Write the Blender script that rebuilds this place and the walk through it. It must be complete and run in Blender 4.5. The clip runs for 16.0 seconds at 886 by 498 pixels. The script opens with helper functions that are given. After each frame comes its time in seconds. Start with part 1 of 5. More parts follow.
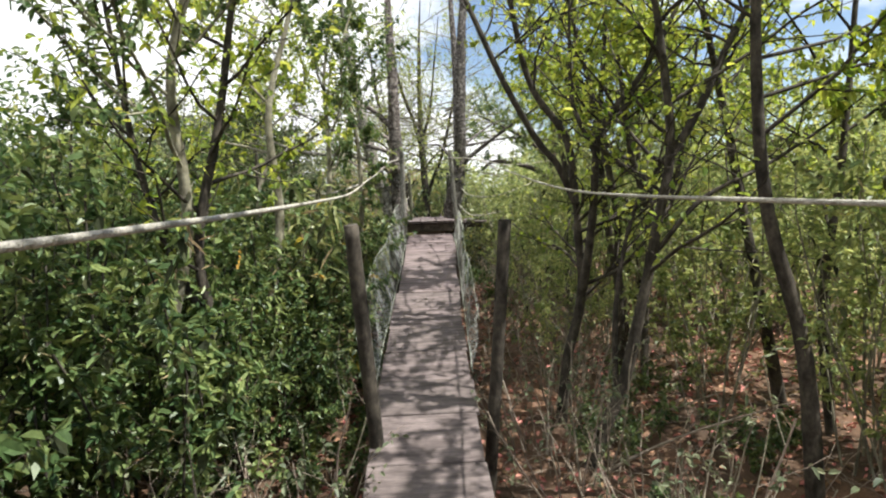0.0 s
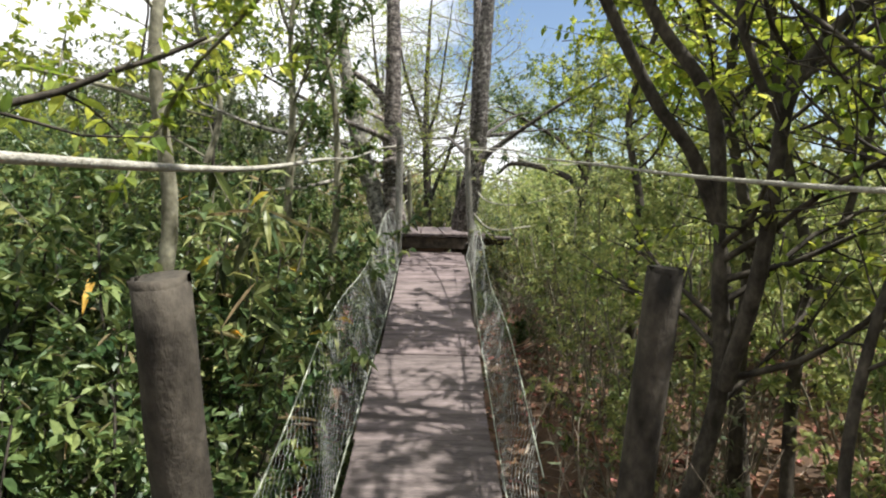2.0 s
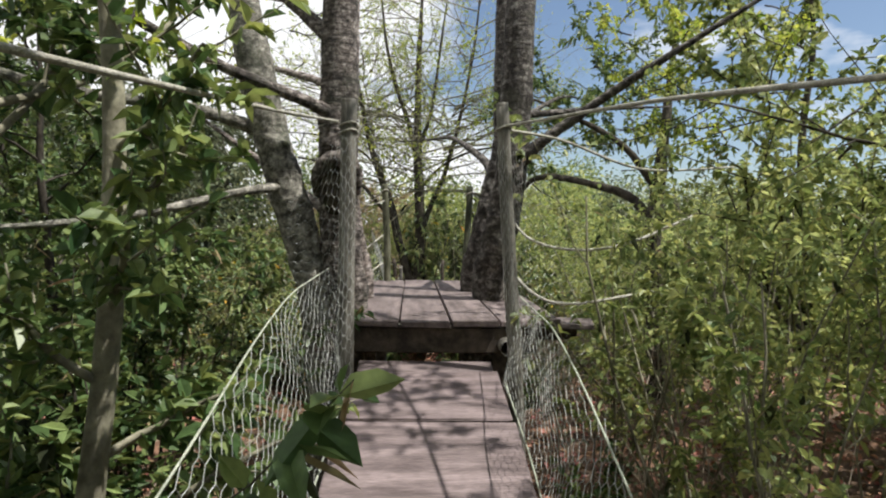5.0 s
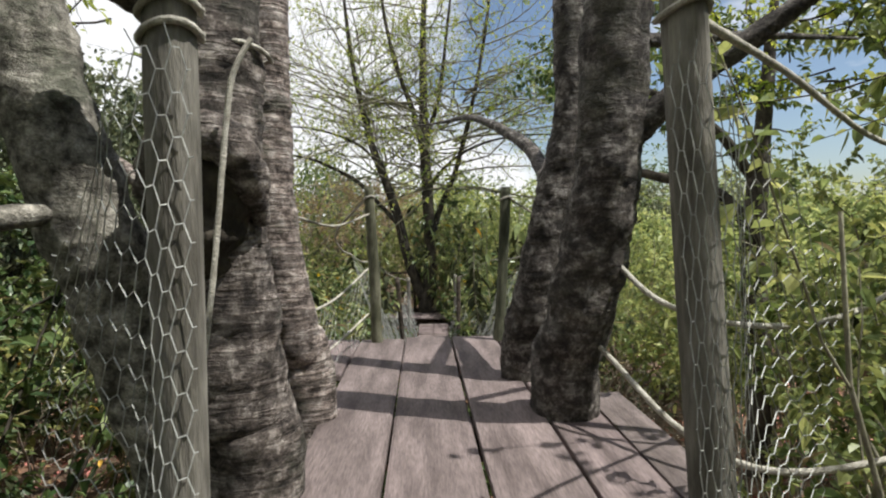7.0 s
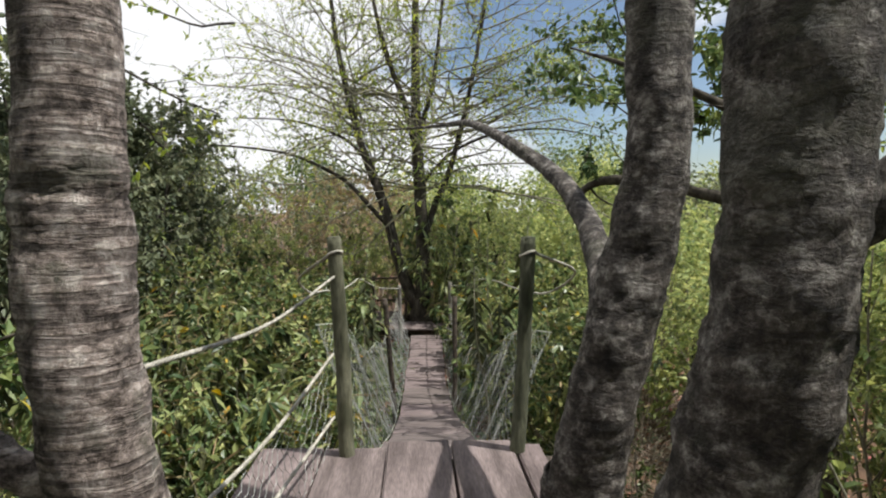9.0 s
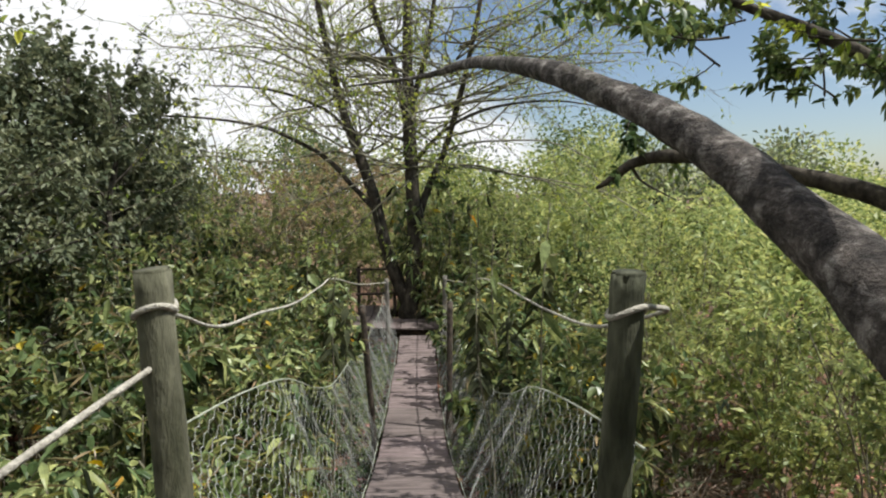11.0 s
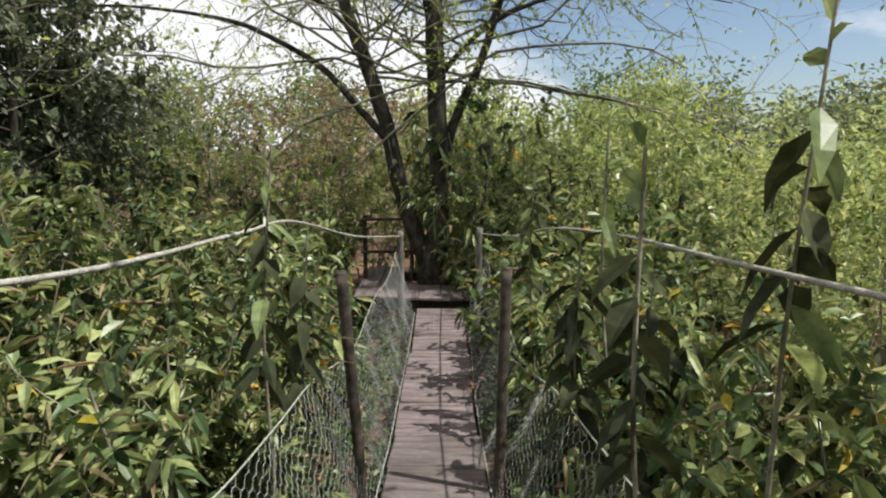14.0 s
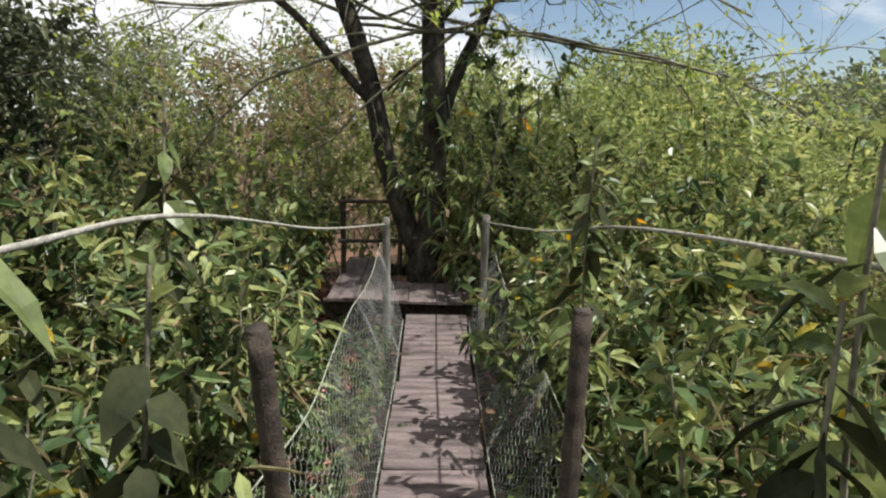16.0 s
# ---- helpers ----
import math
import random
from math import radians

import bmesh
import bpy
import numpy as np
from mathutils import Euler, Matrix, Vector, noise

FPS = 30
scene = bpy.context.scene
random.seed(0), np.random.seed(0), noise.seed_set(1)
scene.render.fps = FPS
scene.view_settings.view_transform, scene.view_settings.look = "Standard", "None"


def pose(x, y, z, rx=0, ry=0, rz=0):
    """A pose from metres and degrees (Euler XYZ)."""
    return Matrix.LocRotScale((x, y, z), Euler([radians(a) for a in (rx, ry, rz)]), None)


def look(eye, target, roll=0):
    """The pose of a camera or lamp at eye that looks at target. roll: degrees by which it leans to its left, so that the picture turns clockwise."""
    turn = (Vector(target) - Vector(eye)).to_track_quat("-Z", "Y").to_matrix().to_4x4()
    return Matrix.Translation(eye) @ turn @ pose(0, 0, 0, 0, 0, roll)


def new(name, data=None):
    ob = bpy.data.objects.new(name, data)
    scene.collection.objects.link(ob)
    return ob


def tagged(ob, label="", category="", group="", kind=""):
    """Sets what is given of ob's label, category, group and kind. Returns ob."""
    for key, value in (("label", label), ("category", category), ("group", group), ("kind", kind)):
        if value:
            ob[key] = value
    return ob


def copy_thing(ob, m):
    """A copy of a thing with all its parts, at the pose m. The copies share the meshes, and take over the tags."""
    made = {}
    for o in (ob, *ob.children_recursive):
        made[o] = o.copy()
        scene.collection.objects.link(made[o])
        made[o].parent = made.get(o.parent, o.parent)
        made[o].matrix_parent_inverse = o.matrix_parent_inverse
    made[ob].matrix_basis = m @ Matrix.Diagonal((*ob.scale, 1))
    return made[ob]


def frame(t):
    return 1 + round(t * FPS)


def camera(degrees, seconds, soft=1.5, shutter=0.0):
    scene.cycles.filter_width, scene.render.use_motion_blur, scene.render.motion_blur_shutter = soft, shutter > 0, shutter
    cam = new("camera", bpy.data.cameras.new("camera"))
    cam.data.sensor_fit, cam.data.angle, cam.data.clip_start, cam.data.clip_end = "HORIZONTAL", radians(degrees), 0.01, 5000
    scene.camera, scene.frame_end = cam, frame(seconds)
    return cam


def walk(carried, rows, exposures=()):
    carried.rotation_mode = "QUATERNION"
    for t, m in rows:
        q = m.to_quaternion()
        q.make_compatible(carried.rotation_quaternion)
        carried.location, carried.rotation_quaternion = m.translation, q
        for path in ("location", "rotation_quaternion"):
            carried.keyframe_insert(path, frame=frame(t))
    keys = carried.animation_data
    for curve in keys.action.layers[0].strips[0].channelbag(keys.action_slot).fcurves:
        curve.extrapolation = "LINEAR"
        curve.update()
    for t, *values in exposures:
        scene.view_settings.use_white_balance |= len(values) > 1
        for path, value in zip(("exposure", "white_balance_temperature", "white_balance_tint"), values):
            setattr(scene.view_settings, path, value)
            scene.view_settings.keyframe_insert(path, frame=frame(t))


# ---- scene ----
cam = camera(72.5, 16.0, soft=2.1)
PATH = [
    (0, (-0.306, -0.001, 2.196), (-0.215, 2.29, 2.012), -2),
    (0.5, (-0.305, 0.764, 2.208), (-0.216, 3.054, 2.025), -1),
    (1, (-0.348, 1.578, 2.192), (-0.268, 3.869, 2.008), -0.8),
    (1.5, (-0.37, 2.21, 2.161), (-0.283, 4.502, 1.987), 0.1),
    (2, (-0.319, 2.927, 2.185), (-0.217, 5.22, 2.027), 1.3),
    (2.5, (-0.29, 3.739, 2.211), (-0.198, 6.034, 2.095), -0.1),
    (3, (-0.281, 4.529, 2.292), (-0.185, 6.824, 2.203), -0.6),
    (3.5, (-0.215, 5.31, 2.314), (-0.108, 7.606, 2.232), -0.1),
    (4, (-0.179, 5.88, 2.3), (-0.064, 8.175, 2.229), 0.6),
    (4.2, (-0.201, 6.134, 2.303), (-0.077, 8.43, 2.237), 1),
    (6.3, (-0.192, 8.822, 2.52), (-0.101, 11.118, 2.42), 0.1),
    (6.5, (-0.182, 8.995, 2.533), (-0.094, 11.292, 2.432), -0.4),
    (7, (-0.144, 9.546, 2.571), (-0.063, 11.843, 2.478), -0.6),
    (7.5, (-0.143, 9.907, 2.655), (-0.059, 12.204, 2.555), -0.9),
    (8, (-0.172, 10.263, 2.729), (-0.086, 12.558, 2.628), -1.1),
    (8.5, (-0.164, 10.466, 2.801), (-0.062, 12.76, 2.679), -1.2),
    (9, (-0.117, 10.675, 2.924), (-0.01, 12.969, 2.777), -0.5),
    (9.2, (-0.093, 10.7, 2.958), (0.014, 12.992, 2.804), -0.2),
    (11.3, (-0.015, 12.597, 2.943), (0.114, 14.883, 2.722), 0.2),
    (11.5, (-0.046, 12.816, 2.93), (0.085, 15.101, 2.705), 0.9),
    (12, (-0.053, 13.304, 2.859), (0.061, 15.584, 2.575), 1.4),
    (12.5, (-0.114, 13.813, 2.755), (-0.014, 16.086, 2.424), 1.6),
    (13, (-0.175, 14.174, 2.646), (-0.094, 16.444, 2.288), 1.3),
    (13.5, (-0.16, 14.594, 2.567), (-0.102, 16.861, 2.19), 1),
    (14, (-0.029, 15.165, 2.444), (0.013, 17.434, 2.075), 0.8),
    (14.5, (0.013, 15.73, 2.351), (0.045, 17.997, 1.971), 0.5),
    (15, (-0.036, 16.099, 2.303), (0.024, 18.364, 1.914), 1.5),
    (15.5, (-0.07, 16.43, 2.294), (0.002, 18.692, 1.88), 1.6),
    (16, (-0.101, 16.808, 2.313), (-0.009, 19.062, 1.866), 1.8),
]
walk(cam, [(t, look(eye, target, roll)) for t, eye, target, roll in PATH],
     [(0.0, 0.98), (2.0, 0.90), (4.0, 0.66), (6.3, 0.42), (9.0, 0.44), (11.5, 0.42), (16.0, 0.42)])

# ---- light ----
SUN = Vector((0.55, -0.19, 1.15)).normalized()
sun_lamp = bpy.data.lights.new("sun", "SUN")
sun_lamp.energy, sun_lamp.angle, sun_lamp.color = 4.9, radians(0.6), (1.0, 0.98, 0.93)
sun_ob = new("sun", sun_lamp)
sun_ob.matrix_basis = look(SUN * 40, (0, 0, 0))
world = bpy.data.worlds.new("sky")
scene.world = world
world.use_nodes = True
wt = world.node_tree
wt.nodes.clear()
sky = wt.nodes.new("ShaderNodeTexSky")
sky.sky_type, sky.sun_disc = "NISHITA", False
sky.sun_elevation, sky.sun_rotation = math.asin(SUN.z), math.atan2(SUN.x, SUN.y)
w_co = wt.nodes.new("ShaderNodeTexCoord")
w_map = wt.nodes.new("ShaderNodeMapping")
w_map.inputs["Scale"].default_value = (1.0, 1.0, 2.6)
w_map.inputs["Location"].default_value = (0.55, 0.2, 0.0)
w_noise = wt.nodes.new("ShaderNodeTexNoise")
w_noise.inputs["Scale"].default_value, w_noise.inputs["Detail"].default_value, w_noise.inputs["Roughness"].default_value = 1.9, 7, 0.55
w_ramp = wt.nodes.new("ShaderNodeValToRGB")
w_ramp.color_ramp.elements[0].position, w_ramp.color_ramp.elements[1].position = 0.40, 0.51
w_mix = wt.nodes.new("ShaderNodeMix")
w_mix.data_type = "RGBA"
w_mix.inputs[7].default_value = (8.6, 8.7, 8.9, 1)
w_bg = wt.nodes.new("ShaderNodeBackground")
w_bg.inputs["Strength"].default_value = 0.09
w_out = wt.nodes.new("ShaderNodeOutputWorld")
wt.links.new(w_co.outputs["Generated"], w_map.inputs["Vector"])
wt.links.new(w_map.outputs["Vector"], w_noise.inputs["Vector"])
w_sep, w_grad = wt.nodes.new("ShaderNodeSeparateXYZ"), wt.nodes.new("ShaderNodeMath")
w_grad.operation = "MULTIPLY_ADD"
w_grad.inputs[1].default_value = -0.28
wt.links.new(w_co.outputs["Generated"], w_sep.inputs["Vector"])
wt.links.new(w_sep.outputs["X"], w_grad.inputs[0])
wt.links.new(w_noise.outputs["Fac"], w_grad.inputs[2])
wt.links.new(w_grad.outputs["Value"], w_ramp.inputs["Fac"])
wt.links.new(w_ramp.outputs["Color"], w_mix.inputs["Factor"])
wt.links.new(sky.outputs["Color"], w_mix.inputs[6])
wt.links.new(w_mix.outputs[2], w_bg.inputs["Color"])
wt.links.new(w_bg.outputs["Background"], w_out.inputs["Surface"])


# ---- materials ----
def material(name, low, high, scale=8.0, rough=0.8, bump=0.3, bump_scale=40.0, stretch=(1, 1, 1), translucent=0.0, per_object=0.0, per_island=0.0, third=None, metal=0.0, spec=0.3, low_at=0.35, high_at=0.68, depth=0.01, crisp=0.5):
    """A two-scale noise material: large stains between low and high, fine grain, relief, and variation from piece to piece."""
    m = bpy.data.materials.new(name)
    m.use_nodes = True
    t = m.node_tree
    t.nodes.clear()
    add, link = t.nodes.new, t.links.new
    co = add("ShaderNodeTexCoord")
    mp = add("ShaderNodeMapping")
    mp.inputs["Scale"].default_value = stretch
    mp.inputs["Location"].default_value = (3.37, 1.71, 2.93)
    if per_object:
        who, far = add("ShaderNodeObjectInfo"), add("ShaderNodeMath")
        far.operation = "MULTIPLY_ADD"
        far.inputs[1].default_value, far.inputs[2].default_value = 23.7, 1.37
        link(who.outputs["Random"], far.inputs[0])
        link(far.outputs[0], mp.inputs["Location"])
    link(co.outputs["Object"], mp.inputs["Vector"])
    big, fine = add("ShaderNodeTexNoise"), add("ShaderNodeTexNoise")
    big.inputs["Scale"].default_value, big.inputs["Detail"].default_value, big.inputs["Roughness"].default_value = scale, 6, crisp
    fine.inputs["Scale"].default_value, fine.inputs["Detail"].default_value, fine.inputs["Roughness"].default_value = bump_scale, 5, 0.6
    link(mp.outputs["Vector"], big.inputs["Vector"])
    link(mp.outputs["Vector"], fine.inputs["Vector"])
    ramp = add("ShaderNodeValToRGB")
    ramp.color_ramp.elements[0].position, ramp.color_ramp.elements[0].color = low_at, (*low, 1)
    ramp.color_ramp.elements[1].position, ramp.color_ramp.elements[1].color = high_at, (*high, 1)
    if third:
        e = ramp.color_ramp.elements.new((low_at + high_at) / 2)
        e.color = (*third, 1)
    link(big.outputs["Fac"], ramp.inputs["Fac"])
    hsv = add("ShaderNodeHueSaturation")
    link(ramp.outputs["Color"], hsv.inputs["Color"])
    val = add("ShaderNodeMapRange")
    val.inputs["From Min"].default_value, val.inputs["From Max"].default_value = 0.3, 0.7
    val.inputs["To Min"].default_value, val.inputs["To Max"].default_value = 0.7, 1.3
    link(fine.outputs["Fac"], val.inputs["Value"])
    last = val.outputs["Result"]
    for amount, node, socket in ((per_object, "ShaderNodeObjectInfo", "Random"), (per_island, "ShaderNodeNewGeometry", "Random Per Island")):
        if amount:
            n, r, mul = add(node), add("ShaderNodeMapRange"), add("ShaderNodeMath")
            r.inputs["To Min"].default_value, r.inputs["To Max"].default_value = 1 - amount, 1 + amount
            link(n.outputs[socket], r.inputs["Value"])
            mul.operation = "MULTIPLY"
            link(last, mul.inputs[0])
            link(r.outputs["Result"], mul.inputs[1])
            last = mul.outputs[0]
            hue = add("ShaderNodeMapRange")
            hue.inputs["To Min"].default_value, hue.inputs["To Max"].default_value = 0.5 + 0.07 * amount, 0.5 - 0.09 * amount
            link(n.outputs[socket], hue.inputs["Value"])
            link(hue.outputs["Result"], hsv.inputs["Hue"])
    link(last, hsv.inputs["Value"])
    bs = add("ShaderNodeBsdfPrincipled")
    bs.inputs["Roughness"].default_value, bs.inputs["Metallic"].default_value = rough, metal
    bs.inputs["Specular IOR Level"].default_value = spec
    link(hsv.outputs["Color"], bs.inputs["Base Color"])
    if bump:
        b = add("ShaderNodeBump")
        b.inputs["Strength"].default_value, b.inputs["Distance"].default_value = bump, depth
        link(fine.outputs["Fac"], b.inputs["Height"])
        link(b.outputs["Normal"], bs.inputs["Normal"])
    out = add("ShaderNodeOutputMaterial")
    if translucent:
        tr, mx, tint = add("ShaderNodeBsdfTranslucent"), add("ShaderNodeMixShader"), add("ShaderNodeHueSaturation")
        tint.inputs["Hue"].default_value, tint.inputs["Saturation"].default_value, tint.inputs["Value"].default_value = 0.475, 1.1, 1.35
        link(hsv.outputs["Color"], tint.inputs["Color"])
        link(tint.outputs["Color"], tr.inputs["Color"])
        mx.inputs["Fac"].default_value = translucent
        link(bs.outputs["BSDF"], mx.inputs[1])
        link(tr.outputs["BSDF"], mx.inputs[2])
        link(mx.outputs["Shader"], out.inputs["Surface"])
    else:
        link(bs.outputs["BSDF"], out.inputs["Surface"])
    return m


def bark(name, dark, mid, pale, plates, rings, ring_strength, moss, plate_scale):
    """Bark: uneven plates with dark cracks, thin level rings, pale flakes and mossy patches, with matching relief."""
    m = bpy.data.materials.new(name)
    m.use_nodes = True
    t = m.node_tree
    t.nodes.clear()
    add, link = t.nodes.new, t.links.new
    co = add("ShaderNodeTexCoord")

    def noise(scale, detail, rough, vector):
        n = add("ShaderNodeTexNoise")
        n.inputs["Scale"].default_value, n.inputs["Detail"].default_value, n.inputs["Roughness"].default_value = scale, detail, rough
        link(vector, n.inputs["Vector"])
        return n.outputs["Fac"]

    def stretch(by):
        mp = add("ShaderNodeMapping")
        mp.inputs["Scale"].default_value = by
        link(co.outputs["Object"], mp.inputs["Vector"])
        return mp.outputs["Vector"]

    def spread(value, a, b, c, d):
        r = add("ShaderNodeMapRange")
        for key, number in (("From Min", a), ("From Max", b), ("To Min", c), ("To Max", d)):
            r.inputs[key].default_value = number
        link(value, r.inputs["Value"])
        return r.outputs["Result"]

    def sums(op, a, b):
        n = add("ShaderNodeMath")
        n.operation = op
        for k, q in enumerate((a, b)):
            if isinstance(q, float):
                n.inputs[k].default_value = q
            else:
                link(q, n.inputs[k])
        return n.outputs[0]

    mottle = noise(19.0, 9, 0.72, co.outputs["Object"])
    wobble = add("ShaderNodeMix")
    wobble.data_type = "VECTOR"
    wobble.inputs["Factor"].default_value = 0.12
    warp = add("ShaderNodeTexNoise")
    warp.inputs["Scale"].default_value, warp.inputs["Detail"].default_value = 14.0, 4
    link(co.outputs["Object"], warp.inputs["Vector"])
    link(stretch(plates), wobble.inputs[4])
    link(warp.outputs["Color"], wobble.inputs[5])
    cell = add("ShaderNodeTexVoronoi")
    cell.feature = "DISTANCE_TO_EDGE"
    cell.inputs["Scale"].default_value = plate_scale
    link(wobble.outputs[1], cell.inputs["Vector"])
    tone = add("ShaderNodeTexVoronoi")
    tone.inputs["Scale"].default_value = plate_scale
    link(wobble.outputs[1], tone.inputs["Vector"])
    grey = add("ShaderNodeSeparateColor")
    link(tone.outputs["Color"], grey.inputs["Color"])
    crack = spread(cell.outputs["Distance"], 0.0, 0.10, 0.0, 1.0)
    ring = spread(noise(1.0, 6, 0.58, stretch(rings)), 0.44, 0.54, 0.0, 1.0)
    fleck = spread(sums("ADD", sums("MULTIPLY", mottle, 0.93), sums("MULTIPLY", grey.outputs[0], 0.07)), 0.37, 0.65, 0.0, 1.0)
    ramp = add("ShaderNodeValToRGB")
    e = ramp.color_ramp.elements
    e[0].position, e[0].color = 0.05, (*dark, 1)
    e[1].position, e[1].color = 0.95, (*pale, 1)
    e.new(0.5).color = (*mid, 1)
    link(fleck, ramp.inputs["Fac"])
    over = add("ShaderNodeMix")
    over.data_type = "RGBA"
    over.inputs[7].default_value = (*moss, 1)
    link(spread(noise(3.4, 8, 0.7, co.outputs["Object"]), 0.54, 0.62, 0.0, 0.6), over.inputs["Factor"])
    link(ramp.outputs["Color"], over.inputs[6])
    hsv = add("ShaderNodeHueSaturation")
    link(over.outputs[2], hsv.inputs["Color"])
    shade = sums("MULTIPLY", spread(crack, 0.0, 1.0, 0.80, 1.03), spread(ring, 0.0, 1.0, 1.0 - 0.55 * ring_strength, 1.12))
    fine = noise(130.0, 5, 0.65, co.outputs["Object"])
    link(sums("MULTIPLY", shade, spread(fine, 0.3, 0.7, 0.72, 1.28)), hsv.inputs["Value"])
    height = sums("ADD", sums("ADD", sums("MULTIPLY", crack, 0.10), sums("MULTIPLY", ring, 0.5 * ring_strength)), sums("ADD", sums("MULTIPLY", mottle, 1.3), sums("MULTIPLY", fine, 0.22)))
    bump = add("ShaderNodeBump")
    bump.inputs["Strength"].default_value, bump.inputs["Distance"].default_value = 1.0, 0.012
    link(height, bump.inputs["Height"])
    bs = add("ShaderNodeBsdfPrincipled")
    bs.inputs["Roughness"].default_value, bs.inputs["Specular IOR Level"].default_value = 0.82, 0.3
    link(hsv.outputs["Color"], bs.inputs["Base Color"])
    link(bump.outputs["Normal"], bs.inputs["Normal"])
    out = add("ShaderNodeOutputMaterial")
    link(bs.outputs["BSDF"], out.inputs["Surface"])
    return m


M_GROUND = material("leaf_litter_soil", (0.055, 0.035, 0.022), (0.19, 0.105, 0.065), 1.3, 0.95, 1.0, 30, third=(0.10, 0.06, 0.037))
M_LITTER = material("dead_leaves", (0.22, 0.11, 0.065), (0.46, 0.26, 0.165), 3, 0.85, 0.0, 60, per_island=0.5)
M_BOARD = material("weathered_board", (0.088, 0.069, 0.064), (0.195, 0.156, 0.147), 3.0, 0.78, 0.5, 26, (5, 0.7, 5), per_object=0.14)
M_DECK = material("weathered_deck_board", (0.085, 0.066, 0.062), (0.20, 0.160, 0.152), 3.4, 0.8, 0.5, 26, (0.9, 5, 5), per_object=0.16)
M_BEAM = material("dark_wet_timber", (0.035, 0.028, 0.022), (0.11, 0.085, 0.065), 4, 0.85, 0.6, 30, (4, 1, 4))
M_POST = material("weathered_grey_post", (0.10, 0.092, 0.075), (0.25, 0.235, 0.20), 5, 0.85, 0.8, 22, (4, 4, 0.7), per_object=0.2)
M_MOSSPOST = material("mossy_dark_post", (0.045, 0.048, 0.028), (0.15, 0.15, 0.10), 6, 0.9, 0.8, 26, (3, 3, 0.8), per_object=0.2)
M_BARK = bark("rough_grey_bark", (0.020, 0.017, 0.014), (0.080, 0.067, 0.058), (0.27, 0.25, 0.225), (1, 1, 0.8), (12, 12, 34), 0.6, (0.075, 0.072, 0.052), 52)
M_CHERRY = bark("ringed_cherry_bark", (0.060, 0.046, 0.038), (0.30, 0.245, 0.215), (0.60, 0.54, 0.49), (1, 1, 2.2), (6, 6, 64), 0.85, (0.10, 0.105, 0.075), 44)
M_BURL = bark("dark_flaky_bark", (0.028, 0.023, 0.019), (0.14, 0.115, 0.10), (0.44, 0.39, 0.35), (1, 1, 2.0), (6, 6, 54), 0.75, (0.055, 0.058, 0.042), 44)
M_GREYBARK = bark("smooth_pale_grey_bark", (0.05, 0.045, 0.036), (0.22, 0.205, 0.17), (0.46, 0.43, 0.37), (1, 1, 1.4), (8, 8, 30), 0.4, (0.10, 0.11, 0.075), 40)
M_DARKBARK = material("dark_sapling_bark", (0.022, 0.018, 0.013), (0.085, 0.072, 0.055), 10, 0.9, 0.7, 40, (1, 1, 0.6))
M_PALEBARK = material("pale_sapling_bark", (0.10, 0.09, 0.06), (0.30, 0.28, 0.20), 7, 0.85, 0.7, 36, (1, 1, 0.8))
M_TWIG = material("dry_twigs", (0.16, 0.13, 0.095), (0.34, 0.29, 0.22), 9, 0.9, 0.3, 40, per_island=0.3)
M_ROPE = material("grey_rope", (0.30, 0.28, 0.23), (0.52, 0.49, 0.42), 30, 0.9, 0.8, 160)
M_ROPEG = material("green_grey_rope", (0.27, 0.29, 0.22), (0.48, 0.50, 0.40), 30, 0.9, 0.8, 160)
M_WIRE = material("galvanised_wire", (0.26, 0.27, 0.25), (0.50, 0.50, 0.47), 20, 0.75, 0.0, 60, metal=0.25)
M_LEAF = material("broad_green_leaves", (0.055, 0.098, 0.034), (0.17, 0.24, 0.085), 2.0, 0.38, 0.0, 30, translucent=0.33, per_island=0.5, per_object=0.12)
M_LEAFLIGHT = material("yellow_green_leaves", (0.145, 0.20, 0.066), (0.355, 0.415, 0.175), 1.5, 0.42, 0.0, 30, translucent=0.48, per_island=0.4, per_object=0.12)
M_LEAFGREY = material("grey_green_leaves", (0.085, 0.108, 0.058), (0.20, 0.225, 0.13), 1.5, 0.5, 0.0, 30, translucent=0.28, per_island=0.4, per_object=0.12)
M_LONGLEAF = material("long_drooping_leaves", (0.075, 0.115, 0.04), (0.25, 0.315, 0.125), 2.0, 0.34, 0.0, 30, translucent=0.33, per_island=0.65, per_object=0.15)
M_DRYLEAF = material("straw_brown_leaves", (0.21, 0.175, 0.085), (0.40, 0.34, 0.18), 1.5, 0.7, 0.0, 30, translucent=0.3, per_island=0.4)
# withered shrub leaves; also tall stems' lower leaves, with shade put into the colour
M_DARKLEAF = material("withered_and_shaded_leaves", (0.022, 0.028, 0.012), (0.075, 0.085, 0.035), 4, 0.85, 0.0, 30, translucent=0.15, per_island=0.35)
M_YELLOW = material("yellow_dying_leaves", (0.50, 0.36, 0.04), (0.62, 0.46, 0.08), 3, 0.6, 0.0, 30, translucent=0.4, per_island=0.3)
M_FRESH = material("fresh_spring_leaves", (0.18, 0.265, 0.045), (0.35, 0.43, 0.11), 1.5, 0.45, 0.0, 30, translucent=0.56, per_island=0.35)


